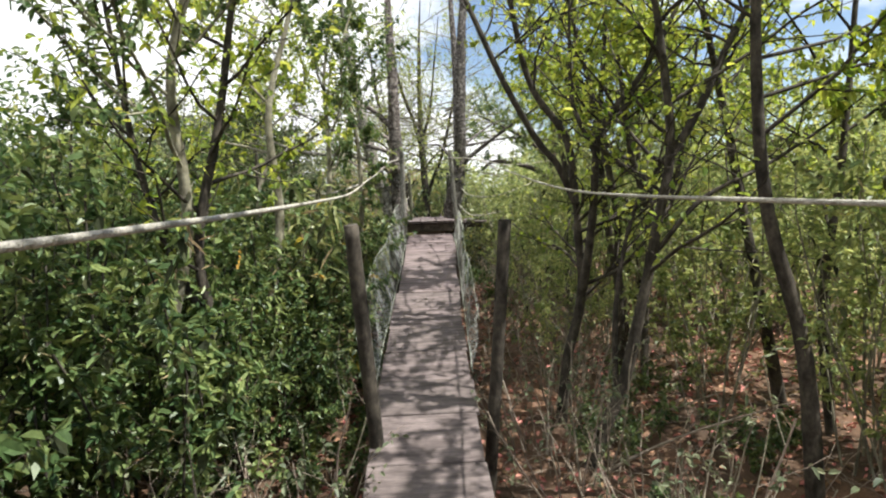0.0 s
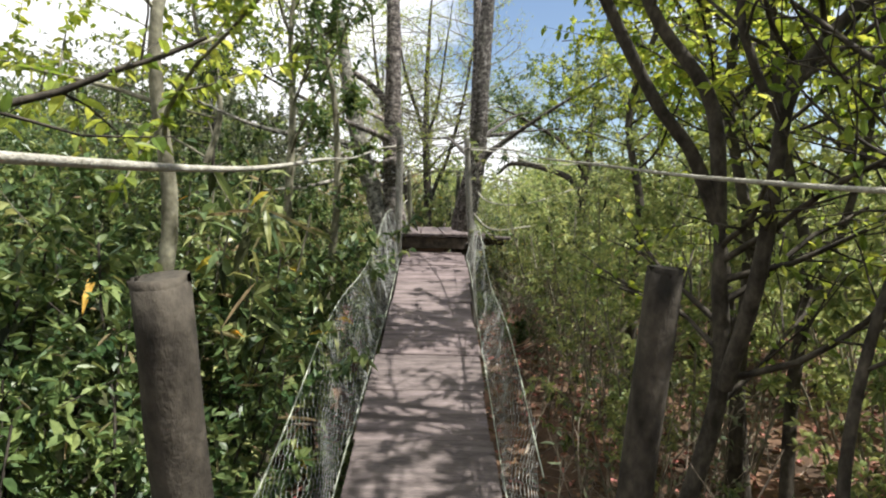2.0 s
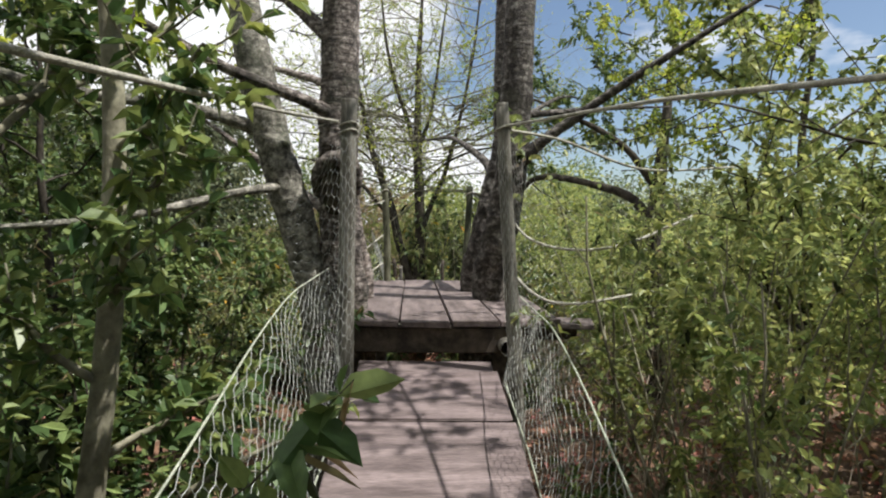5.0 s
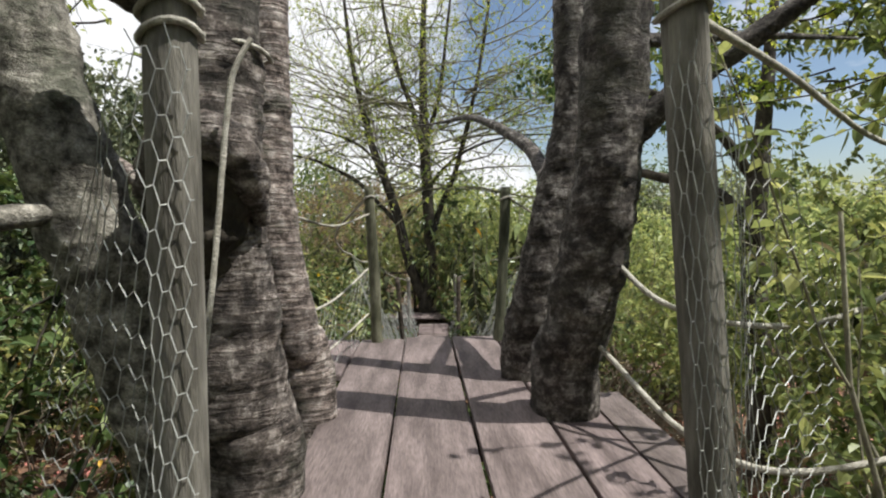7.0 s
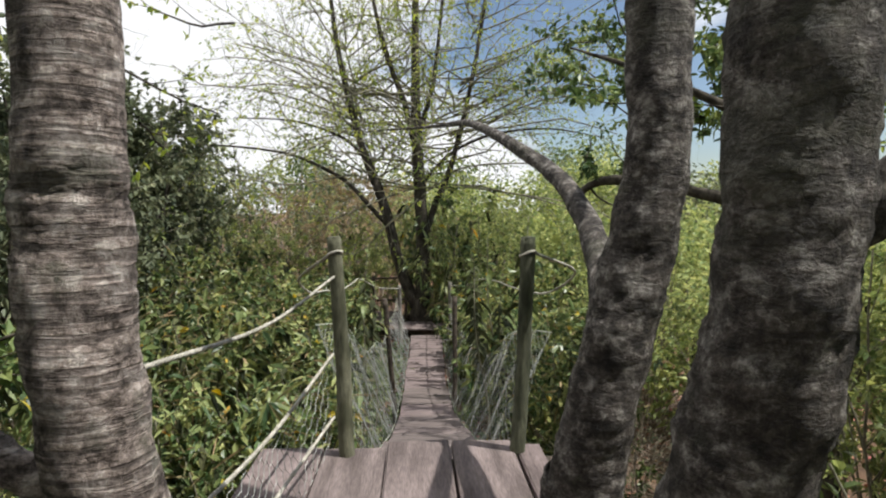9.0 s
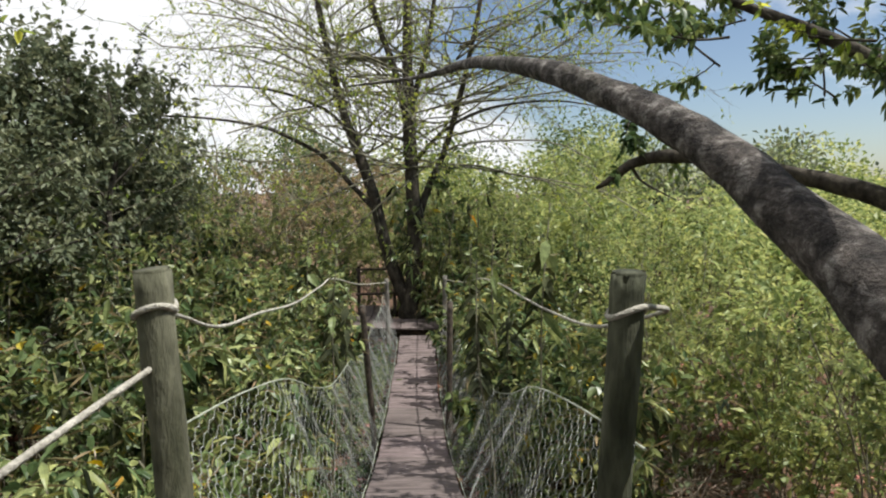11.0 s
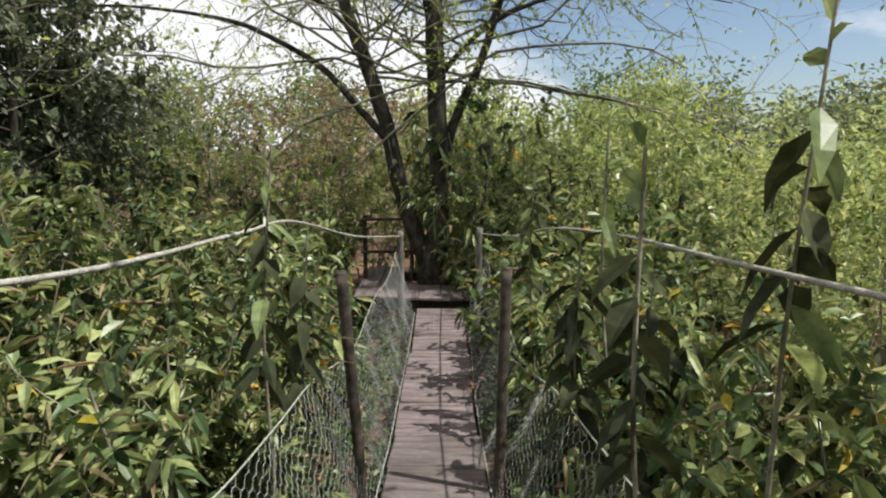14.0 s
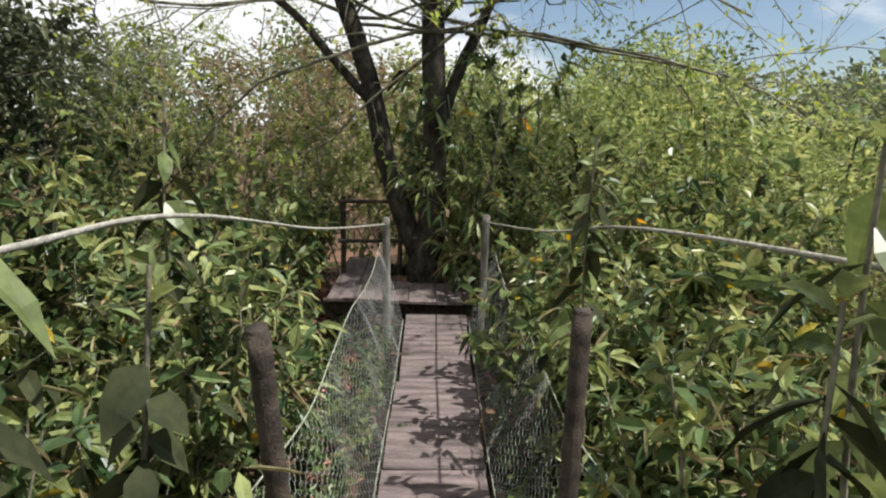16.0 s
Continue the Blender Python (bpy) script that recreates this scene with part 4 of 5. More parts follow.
# ---- the forked tree on the far platform ----
def build_far_tree():
    t3 = base("bare_forked_tree", (0, 24.3, PLAT3_Z), "forked tree with many thin bare branches on the far platform", "tree")
    limb_set(t3, [
        ("trunk", [(0.0, 0, -0.5), (0.0, 0, 0.12), (0.05, 0, 0.7), (0.06, 0, 1.8), (0.0, 0, 3.1), (-0.05, 0, 4.3), (-0.06, 0.05, 6.0), (0.0, 0.1, 8.0), (0.1, 0.1, 9.6)], [0.27, 0.25, 0.165, 0.15, 0.135, 0.12, 0.09, 0.05, 0.02]),
        ("trunk", [(-0.03, 0, 0.2), (-0.22, 0, 0.55), (-0.52, 0, 1.45), (-0.74, 0, 2.4), (-1.05, 0, 3.3), (-1.33, 0, 4.1), (-1.72, 0, 5.8), (-1.90, 0, 7.2), (-2.1, 0, 9.4)], [0.15, 0.135, 0.12, 0.115, 0.10, 0.085, 0.06, 0.04, 0.012]),
        ("trunk", [(0.05, 0.1, 1.6), (0.32, 0.1, 2.5), (0.70, 0.1, 3.4), (1.12, 0, 5.0), (1.5, 0, 7.1), (1.7, 0.1, 9.4)], [0.08, 0.07, 0.062, 0.05, 0.035, 0.012]),
        ("trunk", [(-0.03, -0.05, 3.6), (-0.30, 0, 4.8), (-0.62, 0, 5.7), (-0.97, 0.1, 7.1), (-1.2, 0.1, 9.2)], [0.075, 0.065, 0.055, 0.04, 0.012]),
        ("trunk", [(0.02, 0.05, 4.2), (0.35, 0.2, 5.4), (0.55, 0.3, 7.0), (0.8, 0.3, 9.0)], [0.06, 0.05, 0.035, 0.012]),
        ("limb", [(-0.68, 0, 2.1), (-1.1, -0.1, 2.55), (-1.6, -0.2, 3.1), (-2.2, -0.3, 3.45), (-2.9, -0.3, 3.72), (-4.2, -0.3, 3.88), (-5.4, -0.3, 3.85)], [0.06, 0.052, 0.045, 0.038, 0.03, 0.02, 0.008]),
        ("limb", [(-1.1, 0, 3.5), (-1.7, 0.3, 4.1), (-2.8, 0.4, 4.5), (-4.2, 0.5, 4.6)], [0.04, 0.034, 0.024, 0.008]),
        ("limb", [(0.0, 0, 3.0), (0.7, -0.2, 3.7), (1.6, -0.3, 4.1), (2.8, -0.5, 4.2), (4.0, -0.6, 4.0)], [0.045, 0.036, 0.028, 0.018, 0.007]),
    ], M_DARKBARK, 560)
    g = np.random.RandomState(21)
    out, ends = [], []
    for s in range(96):
        u = g.rand()
        h = 3.0 + 5.6 * u
        stem = g.randint(0, 3)
        x = (-0.03, -0.70 - 0.24 * (h - 2.2), 0.3 + 0.24 * max(0, h - 2.6))[stem]
        a = g.rand() * 6.283
        grow(g, (x, 0, h), (math.cos(a), 0.8 * math.sin(a), g.uniform(0.1, 0.8)), g.uniform(1.3, 3.0) * (1.1 - 0.4 * u), 0.022, 2, out, ends, twist=0.6, lift=0.1, kids=5, shrink=0.55, sides=4)
    for s in range(44):
        h = g.uniform(2.9, 5.4)
        x = g.choice((0.0, -0.70 - 0.24 * max(0, h - 2.2), 0.3 + 0.24 * max(0, h - 2.6)))
        side = -1 if g.rand() < 0.55 else 1
        grow(g, (x, 0, h), (side, g.uniform(-0.9, 0.7), g.uniform(0.0, 0.5)), g.uniform(2.4, 4.6), 0.024, 2, out, ends, twist=0.75, lift=-0.06, kids=6, shrink=0.5, sides=4)
    v, f = join(out)
    tagged(put_part("branch_frame", raw_mesh("branch_frame", v, f, True), M_PALEBARK, t3), kind="stuff")
    p, d = leaf_spots(g, ends, 15000)
    v, f = leaves(p, d, 0.085, 0.042, 22, plain=True)
    tagged(put_part("crown", raw_mesh("crown", v, f), M_FRESH, t3, "sparse fresh green leaves"), kind="stuff")


build_far_tree()


# ---- dark multi-stemmed saplings beside the rising walkway ----
def build_dark_sapling(x, y, stems, seed, label):
    top = base("dark_sapling", (x, y, ground_z(x, y)), label, "tree", "dark saplings")
    g = np.random.RandomState(seed)
    out, ends = [], []
    CLEAR[:] = [(x, y, ground_z(x, y))]
    for k, (pts, r) in enumerate(stems):
        tube_part("stem", pts, [r, r * 0.85, r * 0.7, r * 0.4], M_DARKBARK, top, "", 10, 0.08, seed + k, 26)
        line = smooth_line(pts, 20)
        for j in range(9):
            i = 9 + j
            a = g.rand() * 6.283
            grow(g, line[i], (math.cos(a), math.sin(a), 0.6), g.uniform(0.7, 1.5), r * 0.35, 1, out, ends, kids=5, sides=4)
    CLEAR.clear()
    v, f = join(out)
    tagged(put_part("branch_frame", raw_mesh("branch_frame", v, f, True), M_DARKBARK, top), kind="stuff")
    p, d = leaf_spots(g, ends, 750)
    v, f = leaves(p, d, 0.085, 0.045, seed + 1)
    tagged(put_part("crown", raw_mesh("crown", v, f), M_FRESH, top), kind="stuff")


build_dark_sapling(1.15, 6.1, [([(-0.05, 0, -0.2), (0.03, 0, 0.6), (0.20, 0, 1.35), (0.17, 0, 2.0), (0.15, 0, 2.35)], 0.062), ([(0.16, 0, 2.25), (-0.02, 0, 2.65), (-0.25, 0, 2.95), (-0.60, 0, 3.6), (-0.95, 0, 4.4), (-1.3, 0.1, 5.2)], 0.04), ([(0.15, 0, 2.3), (0.07, 0, 2.92), (-0.26, 0.1, 3.48), (-0.45, 0.1, 4.3), (-0.6, 0.1, 5.2)], 0.042), ([(0.20, -0.05, 1.4), (0.25, -0.25, 2.1), (0.29, -0.3, 2.82), (0.43, -0.3, 3.12), (0.77, -0.3, 3.55), (1.3, -0.3, 4.5)], 0.045), ([(0.29, -0.3, 2.75), (0.12, -0.3, 3.06), (0.04, -0.3, 3.4), (0.05, -0.3, 4.4)], 0.026)], 600, "dark many-stemmed sapling leaning over the leaf litter")
build_dark_sapling(1.05, 5.05, [([(0.0, 0, -0.2), (0.18, 0, 0.3), (0.38, 0, 0.8), (0.55, 0, 1.5), (0.67, 0, 2.1), (0.79, 0, 2.75), (0.73, 0, 3.5), (0.6, 0.1, 4.6)], 0.06), ([(0.78, 0, 2.65), (1.05, 0, 3.1), (1.38, 0.1, 3.7), (1.9, 0.2, 4.6)], 0.04), ([(0.30, 0, 0.6), (0.36, 0.15, 1.4), (0.52, 0.15, 2.2), (0.79, 0.02, 2.75)], 0.028), ([(0.60, 0, 1.8), (1.0, -0.1, 2.3), (1.6, -0.1, 2.6), (2.3, 0, 3.0)], 0.024)], 620, "dark sapling with a bent trunk beside the footbridge")
build_dark_sapling(2.3, 6.9, [([(0, 0, -0.2), (0.05, 0.1, 1.0), (0.1, 0.1, 2.0), (-0.1, 0.2, 3.0), (-0.2, 0.3, 4.4)], 0.05), ([(0.08, 0.1, 1.5), (0.5, 0.2, 2.6), (0.8, 0.3, 4.2)], 0.035)], 640, "slim dark sapling among the undergrowth")
build_dark_sapling(3.4, 5.2, [([(0, 0, -0.2), (-0.05, 0.1, 1.2), (0.1, 0.1, 2.4), (0.3, 0.2, 4.2)], 0.05)], 650, "slim dark sapling among the undergrowth")
build_dark_sapling(-1.9, 4.6, [([(0, 0, -0.2), (0.1, 0.1, 0.9), (-0.1, 0.1, 1.9), (0.1, 0.2, 3.0), (0.3, 0.3, 4.4)], 0.05), ([(0.0, 0.1, 1.2), (-0.5, 0.2, 2.4), (-0.8, 0.3, 4.2)], 0.035)], 660, "slim dark sapling among dense shrubs")


# ---- shrubs: a few kinds, each grown once and then set out ----
kinds = {
    "broad": [shrub("broadleaf_shrub", "dense green broadleaf shrub beside the footbridge", "shrub", 700 + k, 2.3, 0.9, 9, 2700, 0.09, 0.044, M_LEAF, M_DARKBARK, group="broadleaf shrubs", withered=60, loose=0.7) for k in range(3)],
    "light": [shrub("yellowgreen_shrub", "open yellow-green shrub with thin stems", "shrub", 720 + k, 2.7, 0.9, 8, 2200, 0.08, 0.038, M_LEAFLIGHT, M_PALEBARK, group="yellow-green shrubs", levels=2, kids=4, withered=30, loose=0.7) for k in range(3)],
    "long": [shrub("longleaf_shrub", "leafy shrub with long drooping pointed leaves", "shrub", 740 + k, 1.55, 0.5, 8, 800, 0.17, 0.042, M_LONGLEAF, M_PALEBARK, droop=0.5, long=True, group="long-leaved shrubs", accent=M_YELLOW, loose=0.5, withered=50) for k in range(3)],
    "mix": [shrub("leafy_shrub", "leafy green shrub with mixed broad leaves and bare stems", "shrub", 750 + k, 1.9, 0.75, 9, 1500, 0.125, 0.055, M_LONGLEAF, M_PALEBARK, droop=0.35, group="leafy shrubs", accent=M_YELLOW if k != 1 else M_DARKLEAF, loose=0.8, levels=1, kids=6, withered=70 + 40 * k) for k in range(3)],
    "low": [shrub("low_undergrowth", "low tangled green undergrowth plant", "plant", 760 + k, 0.55, 0.45, 9, 650, 0.085, 0.045, M_LEAF, M_TWIG, droop=0.1, group="low undergrowth", radius=0.006) for k in range(3)],
    "thicket": [shrub("brushwood", "tangle of thin bare brown twigs with few leaves", "shrub", 780 + k, 1.2, 0.7, 9, 160, 0.06, 0.03, M_LEAFGREY, M_TWIG, group="brushwood", levels=2, kids=4, radius=0.009) for k in range(2)],
}
trees = {
    "green": [tree("young_tree", "young green tree in the wood", 800 + k, 5.2, 0.12, 0.055, 7000, 0.11, 0.06, M_LEAF, M_DARKBARK, levels=2, kids=6, limbs=16, reach=0.36, group="young trees") for k in range(2)],
    "light": [tree("light_tree", "young tree with bright yellow-green leaves", 820 + k, 5.6, 0.10, 0.055, 7000, 0.10, 0.052, M_LEAFLIGHT, M_DARKBARK, levels=2, kids=6, limbs=16, reach=0.36, group="yellow-green trees") for k in range(2)],
    "grey": [tree("grey_bushy_tree", "bushy grey-green tree at the edge of the clearing", 840 + k, 4.6, 0.05, 0.06, 9000, 0.10, 0.05, M_LEAFGREY, M_DARKBARK, levels=2, kids=6, limbs=20, reach=0.42, group="grey bushy trees") for k in range(2)],
    "dry": [tree("dry_brown_tree", "brownish half-bare bushy tree", 860, 3.4, 0.05, 0.05, 5000, 0.08, 0.04, M_DRYLEAF, M_TWIG, levels=2, kids=6, limbs=18, reach=0.5, group="dry trees")],
    "thin": [tree("thin_bare_tree", "thin pale tree with a few fresh leaves", 880 + k, 6.5, 0.2, 0.05, 1500, 0.08, 0.04, M_FRESH, M_PALEBARK, levels=2, kids=5, limbs=16, reach=0.3, group="thin trees") for k in range(2)],
}
used = set()
gp = np.random.RandomState(33)


def plant(lib, kind, x, y, scale=1.0, tall=1.0):
    src = lib[kind][gp.randint(len(lib[kind]))]
    z = ground_z(x, y) if abs(x) < 28 and -14 < y < 50 else -0.12
    m = Matrix.Translation((x, y, z)) @ pose(0, 0, 0, gp.uniform(-4, 4), gp.uniform(-4, 4), gp.uniform(0, 360))
    if src.name not in used:
        used.add(src.name)
        ob = src
        ob.matrix_basis = m
    else:
        ob = copy_thing(src, m)
    s = scale * gp.uniform(0.85, 1.15)
    ob.scale = (s, s, s * tall)
    return ob


def path_x(y):
    if y < 10.7:
        return along(DECK1, max(y, -3))[0]
    return along(DECK2, min(max(y, 13.42), 23.1))[0]


# left of the rising walkway: a dense wall of shrubs
for y in np.arange(1.2, 10.6, 0.62):
    plant(kinds, "broad" if y > 3.4 else "thicket", path_x(y) - gp.uniform(1.35, 1.75), y + gp.uniform(-.2, .2), 0.9, 0.9)
for y in np.arange(0.5, 13, 0.95):
    plant(kinds, "broad", path_x(y) - gp.uniform(2.2, 3.2), y, 1.0)
    plant(kinds, "light" if gp.rand() < 0.5 else "broad", path_x(y) - gp.uniform(3.4, 5.0), y, 1.1)
for y in np.arange(1.5, 13.5, 0.8):
    plant(kinds, "low" if y > 4 else "thicket", path_x(y) - gp.uniform(0.75, 1.0), y, 0.9)
# right of it: litter, brushwood and thin yellow-green shrubs
for y in np.arange(7.4, 12.5, 1.1):
    plant(kinds, "light", path_x(y) + gp.uniform(1.45, 1.9), y, 0.85)
for y in np.arange(4.6, 14, 1.25):
    plant(kinds, "light", path_x(y) + gp.uniform(2.6, 3.8), y + gp.uniform(-.3, .3), 1.0)
    plant(kinds, "light", path_x(y) + gp.uniform(4.0, 6.5), y + gp.uniform(-.3, .3), 1.05)
for x, y in ((3.4, 2.2), (4.4, 2.8), (3.9, 3.5), (5.0, 3.9), (3.2, 4.1)):
    plant(kinds, "light", x, y, 0.85)
for y in np.arange(3.0, 13, 0.75):
    plant(kinds, "thicket", path_x(y) + gp.uniform(0.9, 2.2), y, 0.9)
    if gp.rand() < 0.6:
        plant(kinds, "low", path_x(y) + gp.uniform(1.0, 3.0), y, 0.8)
for x, y in ((1.2, 2.8), (2.2, 3.3), (3.0, 3.6), (2.6, 5.0), (1.6, 5.6)):
    plant(kinds, "low", x, y, 0.75)
# beside the sagging walkway: long-leaved shrubs
for k, y in enumerate(np.arange(15.2, 22.4, 0.5)):
    for s in (-1, 1):
        if (s < 0 and y > 21.2) or (s > 0 and y < 16.6):
            plant(kinds, "low", path_x(y) + s * gp.uniform(1.1, 2.2), y, 0.8)
        elif (k + s) % 3:
            plant(kinds, "mix", path_x(y) + s * gp.uniform(1.25, 1.6), y + gp.uniform(-.2, .2), 0.85 + 0.05 * s)
        else:
            plant(kinds, "long", path_x(y) + s * gp.uniform(1.15, 1.45), y + gp.uniform(-.2, .2), 1.0)
for y in np.arange(14.6, 25, 0.7):
    plant(kinds, "mix" if gp.rand() < 0.7 else "long", path_x(y) - gp.uniform(1.9, 2.8), y, 0.95)
    if y > 20.5:
        plant(kinds, "mix" if gp.rand() < 0.7 else "long", path_x(y) + gp.uniform(1.8, 2.6), y, 1.05)
    else:
        plant(kinds, "thicket", path_x(y) + gp.uniform(1.4, 2.6), y, 0.8)
    plant(kinds, "light", path_x(y) + gp.uniform(2.8, 4.2), y, 0.8)
    plant(kinds, "thicket" if gp.rand() < 0.35 else "mix", path_x(y) - gp.uniform(3.0, 4.6), y, 1.1)
for y in np.arange(13.8, 23, 0.5):
    plant(kinds, "low", path_x(y) - gp.uniform(0.65, 1.0), y, 0.8)
    plant(kinds, "low", path_x(y) + gp.uniform(0.65, 1.0), y, 0.8)
for y in np.arange(22.5, 27, 0.8):
    plant(kinds, "light", path_x(y) + gp.uniform(1.3, 2.2), y, 1.0)
    if y > 25.6:
        plant(kinds, "broad", path_x(y) - gp.uniform(0.9, 2.4), y, 0.7)
for x in np.arange(-4, 4.5, 0.9):
    plant(kinds, "light", x, gp.uniform(25.8, 27.5), 1.05)
# the wood around: nearer trees one by one, the rest as one mass of crowns for each tone
for x, y, kind, s in ((-5.5, 9, "green", 0.75), (-6.5, 5.5, "green", 0.8), (-7.5, 7.5, "thin", 0.9), (5.5, 9.5, "light", 0.85), (3.9, 13.3, "light", 0.95), (4.9, 14.7, "light", 0.9), (6.2, 12.4, "light", 1.0), (-3.7, 13.4, "green", 0.9), (-4.8, 14.6, "green", 0.9), (6.4, 6.0, "light", 0.9), (4.6, 3.4, "light", 0.8),
                      (-6.8, 21, "grey", 1.25), (-5.8, 24.5, "grey", 0.95), (-7.4, 18, "grey", 1.3), (-5.6, 19.2, "grey", 1.15), (-5.1, 22.6, "grey", 1.15), (-6.2, 23.6, "grey", 1.25), (-3.9, 29.5, "dry", 1.25), (-2.5, 31, "dry", 1.3), (-5.6, 31, "thin", 0.9), (-4.2, 33, "thin", 1.0), (-6.4, 29, "thin", 0.85),
                      (2.4, 30, "light", 0.6), (6.0, 25, "light", 0.5), (-1.3, 32, "dry", 1.2), (6.6, 34, "light", 0.95), (7.8, 34.5, "light", 0.9)):
    plant(trees, kind, x, y, s)


def canopy(x, y, height, seed, mat, lean, count=2300):
    CLEAR[:] = [(x, y, ground_z(x, y))]
    t = tree("canopy_tree", "slender tree with fresh leaves arching over the footbridge", seed, height, 0.48, 0.055, count, 0.085, 0.046, mat, M_DARKBARK if x > 0 else M_PALEBARK, levels=2, kids=6, limbs=12, reach=0.34, lean=lean, group="canopy trees", plain=False)
    t.matrix_basis = Matrix.Translation((x, y, ground_z(x, y)))
    CLEAR.clear()


canopy(2.2, 7.4, 6.2, 905, M_FRESH, (-0.05, -0.03), 3200)
# the next two stand unseen behind the start, added to shade the first planks
canopy(2.0, -1.6, 7.2, 910, M_LEAF, (-0.04, 0.03), 4200)
canopy(0.9, -3.0, 7.6, 916, M_LEAF, (-0.02, 0.03), 4600)
canopy(2.1, 9.4, 6.2, 911, M_FRESH, (-0.02, -0.02), 2600)
canopy(2.2, 1.0, 7.0, 913, M_LEAF, (-0.09, 0.04), 6800)
canopy(3.5, 6.1, 6.8, 915, M_FRESH, (-0.18, 0.0), 3600)
canopy(2.5, 4.1, 6.6, 917, M_FRESH, (-0.15, 0.02), 5200)
canopy(2.4, 7.6, 6.4, 918, M_FRESH, (-0.14, -0.02), 4600)
canopy(3.7, 10.8, 6.4, 906, M_LEAFLIGHT, (-0.02, 0.0), 1800)
canopy(-2.1, 6.6, 6.4, 902, M_FRESH, (0.10, 0.0), 3800)
canopy(-2.4, 4.6, 6.4, 901, M_LEAF, (0.11, 0.0), 3800)
canopy(-2.3, 2.0, 6.6, 919, M_LEAF, (0.10, 0.02), 4200)
canopy(-1.8, 9.2, 6.0, 903, M_LEAF, (0.05, 0.0), 2600)
vine = tree("vine_clad_sapling", "sapling wrapped in green climbing leaves beside the footbridge", 931, 6.2, 0.12, 0.045, 2400, 0.085, 0.045, M_LEAF, M_PALEBARK, levels=2, kids=5, limbs=20, reach=0.09, group="vine-clad saplings", plain=False)
vine.matrix_basis = Matrix.Translation((-1.22, 9.2, ground_z(-1.22, 9.2)))
vine2 = copy_thing(vine, Matrix.Translation((0.78, 24.0, ground_z(0.78, 24.0))) @ pose(0, 0, 0, 0, 0, 70) @ Matrix.Diagonal((0.9, 0.9, 0.68, 1)))
canopy(-3.2, 10.6, 6.4, 904, M_FRESH, (0.06, 0.0), 1400)


def far_wood(name, label, mat, spots, seed):
    """A mass of leafy crowns, each a heap of uneven clumps on thin trunks. spots: (x, y, height, spread)."""
    g = np.random.RandomState(seed)
    pts, ways, sizes, trunks = [], [], [], []
    for x, y, h, w in spots:
        z = ground_z(x, y) if abs(x) < 26 and -12 < y < 48 else -0.12
        trunks.append(tube([(x, y, z - 0.2), (x + g.randn() * 0.15, y, z + h * 0.5), (x + g.randn() * 0.3, y, z + h * 0.92)], [0.05, 0.035, 0.012], 5, cap=False))
        far = math.hypot(x, y - 10)
        for c in range(11):
            a, u = g.rand() * 6.283, g.rand()
            r = w * (0.15 + 0.85 * math.sqrt(g.rand())) * (1.0 - 0.55 * u)
            c0 = np.array((x + r * math.cos(a), y + r * math.sin(a), z + h * (0.08 + 0.92 * u)))
            k = int(150 if far < 14 else 110)
            q = np.clip(g.randn(k, 3), -1.5, 1.5) * (0.28 * w, 0.28 * w, 0.12 * h)
            pts.append(c0 + q)
            ways.append(q + (0, 0, 0.1))
            sizes.append(np.full(k, 0.085 + 0.0065 * far))
    p, d, sz = np.vstack(pts), np.vstack(ways), np.concatenate(sizes)
    keep = p[:, 2] > -0.1
    p, d, sz = p[keep], d[keep], sz[keep]
    d /= np.linalg.norm(d, axis=1)[:, None] + 1e-9
    v, f = leaves(p, d, 1.0, 0.5, seed + 1, 0.3, plain=True)
    v = (v.reshape(-1, 4, 3) - p[:, None]) * sz[:, None, None] + p[:, None]
    top = base(name, (0, 0, 0), label, "woodland", kind="stuff")
    tagged(put_part("crown", raw_mesh("crown", v.reshape(-1, 3), f), mat, top), kind="stuff")
    v, f = join(trunks)
    tagged(put_part("trunk_frame", raw_mesh("trunk_frame", v, f, True), M_DARKBARK, top), kind="stuff")


def scatter(n, x0, x1, y0, y1, h0, h1, w, seed):
    g = np.random.RandomState(seed)
    return [(g.uniform(x0, x1), g.uniform(y0, y1), g.uniform(h0, h1), w * g.uniform(0.8, 1.3)) for _ in range(n)]


far_wood("green_woodland", "dense green woodland behind the shrubs", M_LEAF, scatter(34, -13, -5, -3, 15, 2.6, 4.0, 1.2, 1) + scatter(26, -26, -8, 14, 34, 3.6, 5.2, 1.6, 2) + scatter(22, -34, 34, 44, 56, 5.0, 8.0, 2.6, 3), 951)
far_wood("yellowgreen_woodland", "bright yellow-green woodland beyond the clearing", M_LEAFLIGHT, scatter(36, 6, 15, -3, 16, 2.4, 4.6, 1.2, 4) + scatter(44, 3.6, 18, 17, 34, 2.0, 3.3, 1.3, 5) + scatter(16, -2, 20, 33, 44, 3.5, 5.0, 1.8, 6), 952)
far_wood("greygreen_woodland", "soft grey-green bushy woodland", M_LEAFGREY, scatter(22, -16, -5.4, 17, 30, 3.6, 5.2, 1.4, 7) + scatter(12, -10.5, -6.0, 17, 23, 4.8, 5.8, 1.3, 17) + scatter(9, -9.0, -4.9, 20.5, 25, 4.6, 5.5, 1.1, 18) + scatter(18, -24, 2, 34, 46, 3.5, 5.5, 1.9, 8) + scatter(14, 10, 30, 30, 46, 4.0, 5.5, 2.0, 9), 953)
far_wood("woodland_behind", "green woodland around the start of the footbridge", M_LEAF, scatter(22, -9, 9, -11, -5, 4.0, 6.0, 1.6, 10), 954)


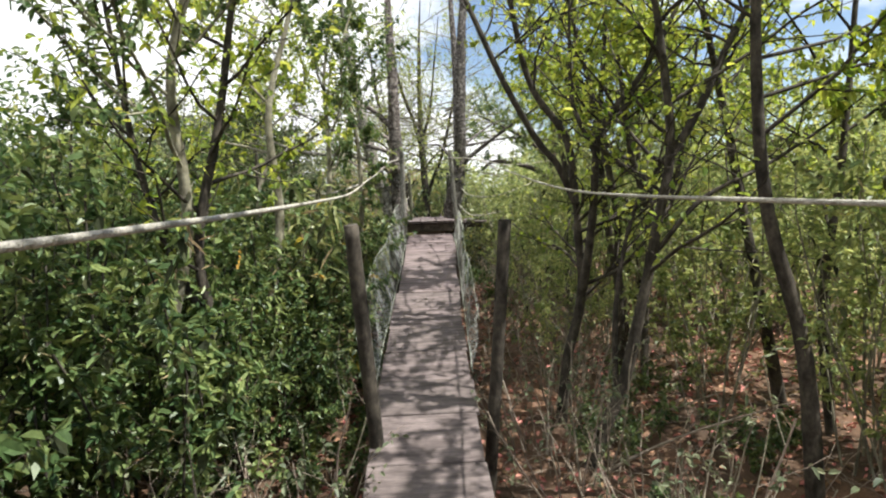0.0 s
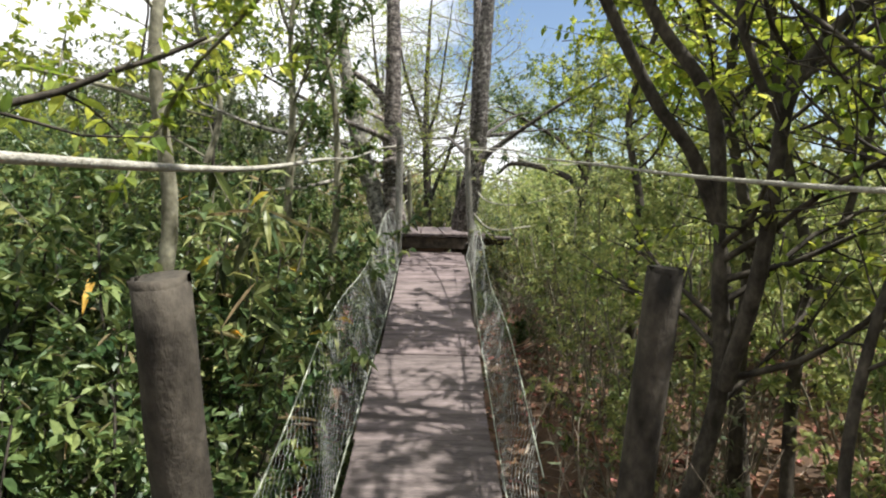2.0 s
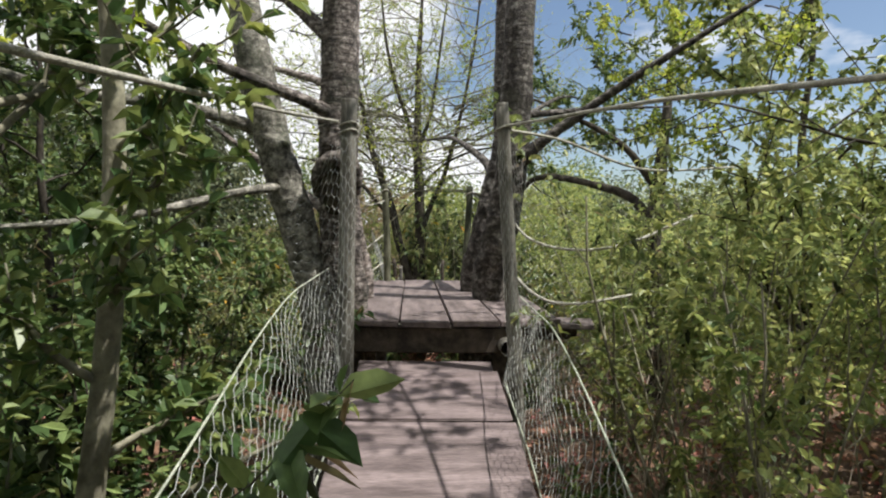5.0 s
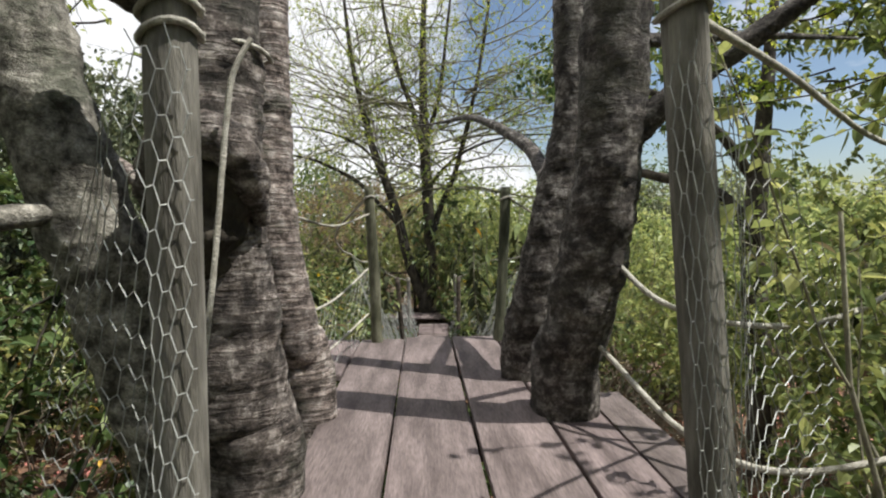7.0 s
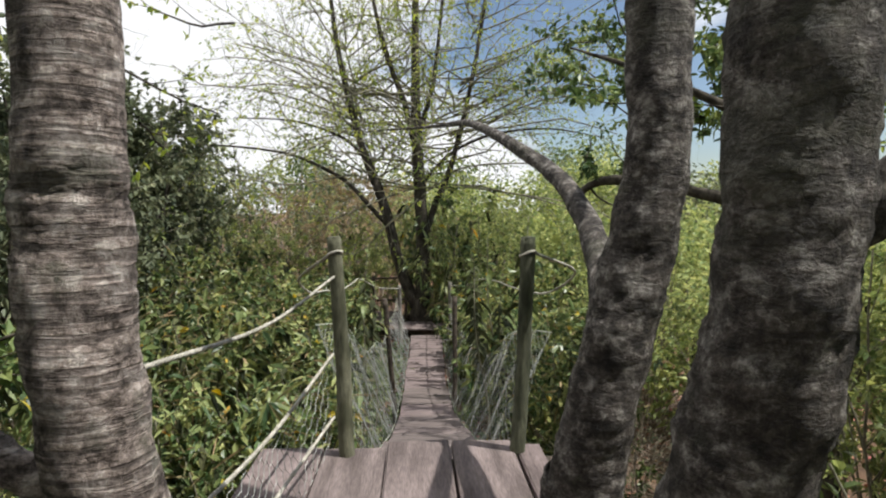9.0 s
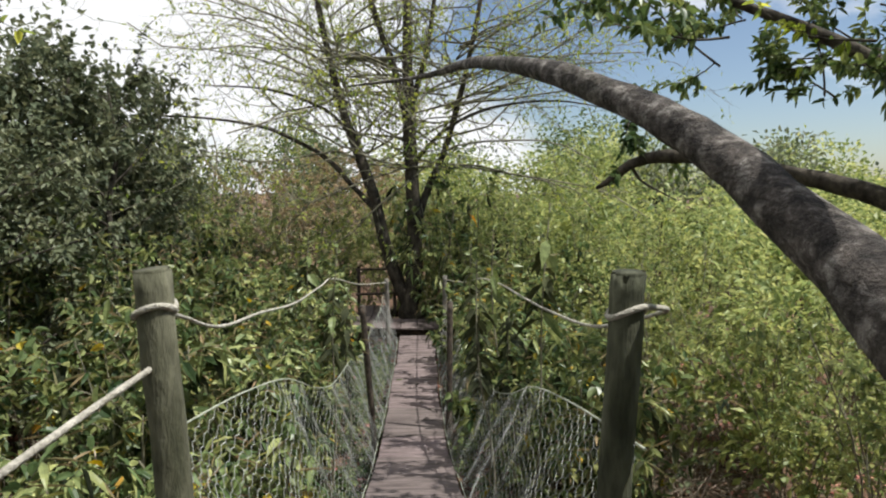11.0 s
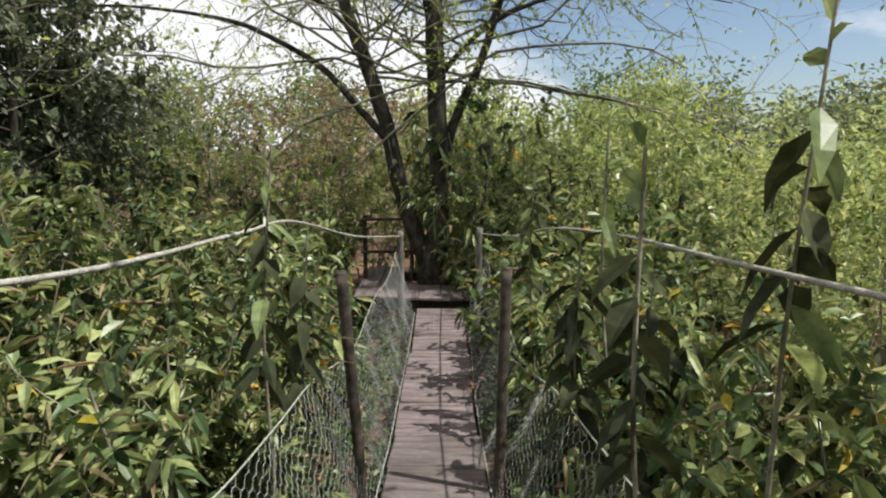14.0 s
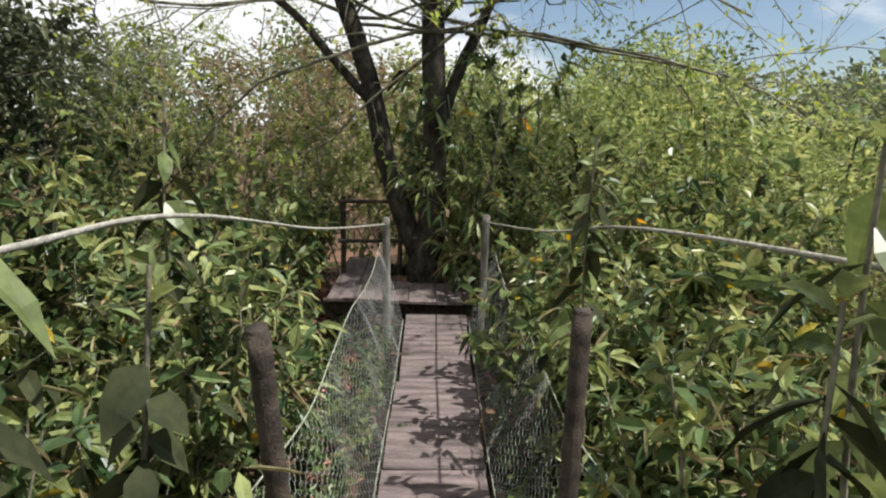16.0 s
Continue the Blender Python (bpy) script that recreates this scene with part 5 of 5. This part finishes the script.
# ---- tall leafy stems beside the sagging walkway ----
def tall_stem(x, y, top_z, seed, lean=0.0, dark=0.6, count=22, size=0.21):
    """A single upright stem; its lean carries the head sideways from the foot."""
    g = np.random.RandomState(seed)
    z = ground_z(x, y)
    h = top_z - z
    top = base("tall_leafy_stem", (x, y, z), "tall green stem with large pointed leaves and ones painted shade-dark below", "plant", "tall leafy stems")
    line = smooth_line([(0, 0, -0.05), (0.05 + 0.3 * lean, 0.02, h * 0.35), (0.75 * lean - 0.02, 0.0, h * 0.7), (lean, 0.02, h)], 24)
    v, f = tube(line, [0.011, 0.008, 0.005], 7, 0.05, seed)
    put_part("stem", fix_caps(raw_mesh("stem", v, f, True)), M_PALEBARK, top)
    for k in range(count):
        u = 1.0 - 0.95 / h * (1 - k / (count - 1))
        a = k * 2.4 + g.rand()
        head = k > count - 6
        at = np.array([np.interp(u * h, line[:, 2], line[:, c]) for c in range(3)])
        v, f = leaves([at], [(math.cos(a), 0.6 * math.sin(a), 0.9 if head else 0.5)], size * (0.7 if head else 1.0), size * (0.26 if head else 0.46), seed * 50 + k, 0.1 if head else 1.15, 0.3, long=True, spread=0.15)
        # the dark lower leaves have their backlit shadow side painted into the colour
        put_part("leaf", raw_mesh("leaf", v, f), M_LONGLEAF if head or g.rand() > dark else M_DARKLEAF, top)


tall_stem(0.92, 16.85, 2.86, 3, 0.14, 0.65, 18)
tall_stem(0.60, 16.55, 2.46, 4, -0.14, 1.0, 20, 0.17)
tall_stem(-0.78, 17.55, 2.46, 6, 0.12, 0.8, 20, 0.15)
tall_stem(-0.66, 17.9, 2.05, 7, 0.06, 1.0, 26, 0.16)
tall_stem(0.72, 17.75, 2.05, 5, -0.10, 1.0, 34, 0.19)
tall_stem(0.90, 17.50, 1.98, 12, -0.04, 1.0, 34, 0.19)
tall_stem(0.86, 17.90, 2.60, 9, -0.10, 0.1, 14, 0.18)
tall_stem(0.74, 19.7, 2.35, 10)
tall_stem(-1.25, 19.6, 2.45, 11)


# ---- railing beside the far tree ----
def build_far_rail():
    top = base("far_railing", (-0.7, 24.4, PLAT3_Z), "low dark wooden railing on the far platform", "railing")
    for x in (-0.36, 0.36):
        v, f = tube([(x, 0, 0), (x, 0, 0.98)], [0.035, 0.032], 9, 0.06, 2)
        put_part("rail_post", fix_caps(raw_mesh("rail_post", v, f, True)), M_BEAM, top)
    for z in (0.42, 0.92):
        v, f = tube([(-0.42, -0.04, z), (0.42, -0.04, z + 0.02)], [0.025, 0.022], 8, 0.08, 3)
        put_part("rail", fix_caps(raw_mesh("rail", v, f, True)), M_BEAM, top)


build_far_rail()


# ---- pale dead sticks leaning in the undergrowth ----
gs = np.random.RandomState(77)
for k in range(34):
    y = gs.uniform(2.6, 11) if k < 22 else gs.uniform(14.5, 21)
    side = -1 if gs.rand() < 0.5 else 1
    x = path_x(y) + side * gs.uniform(0.75, 2.2)
    a, ln, up = gs.rand() * 6.283, gs.uniform(0.7, 1.7), gs.uniform(0.15, 0.8)
    if side * math.cos(a) < 0:
        a = math.pi - a
    line = [(0, 0, -0.06), (0.5 * ln * math.cos(a) + gs.randn() * 0.05, 0.5 * ln * math.sin(a) + gs.randn() * 0.05, 0.5 * ln * up), (ln * math.cos(a), ln * math.sin(a), ln * up + gs.randn() * 0.06)]
    st = tube_part("dead_stick", line, [0.016, 0.012, 0.005], M_TWIG, None, "", 6, 0.12, k, 14)
    st.location = (x, y, ground_z(x, y))
    tagged(st, "pale dead stick leaning in the undergrowth", "stick", "dead sticks")

for y in (7.0, 8.0):
    plant(kinds, "long", path_x(y) - gp.uniform(1.4, 1.7), y, 1.25, 1.15)
plant(kinds, "long", 0.86, 23.7, 1.35, 1.2)
plant(kinds, "long", 0.66, 25.3, 1.5, 1.25)
plant(kinds, "light", 1.1, 24.6, 0.95)


# ---- dry straw and fallen stalks on the ground ----
def build_straw():
    g = np.random.RandomState(91)
    pieces = []
    for k in range(5200):
        y = g.uniform(2.5, 25)
        x = path_x(y) + g.choice((-1, 1)) * g.uniform(0.55, 4.2)
        if k >= 2600:
            y, x = g.uniform(16.8, 21.5), g.uniform(0.9, 4.0)
        a, ln, up = g.rand() * 6.283, g.uniform(0.12, 0.55), abs(g.randn()) * 0.25
        z = ground_z(x, y) + 0.01
        p = np.array([(x, y, z), (x + 0.5 * ln * math.cos(a) + g.randn() * 0.02, y + 0.5 * ln * math.sin(a), z + ln * up * 0.7 + 0.02), (x + ln * math.cos(a), y + ln * math.sin(a), z + ln * up)])
        pieces.append(tube(p, [0.004, 0.003, 0.0015], 3, cap=False))
    v, f = join(pieces)
    tagged(put_part("dry_straw", raw_mesh("dry_straw", v, f), M_TWIG), "pale dry straw and fallen stalks on the ground", "straw", kind="stuff")


build_straw()


# kinds that found no place yet stand in the wood behind
spare = 0
for lib in (kinds, trees):
    for name in lib:
        for src in lib[name]:
            if src.name not in used:
                used.add(src.name)
                sx, sy = -7.5 + 2.2 * spare, -6.5
                src.matrix_basis = Matrix.Translation((sx, sy, ground_z(sx, sy)))
                spare += 1
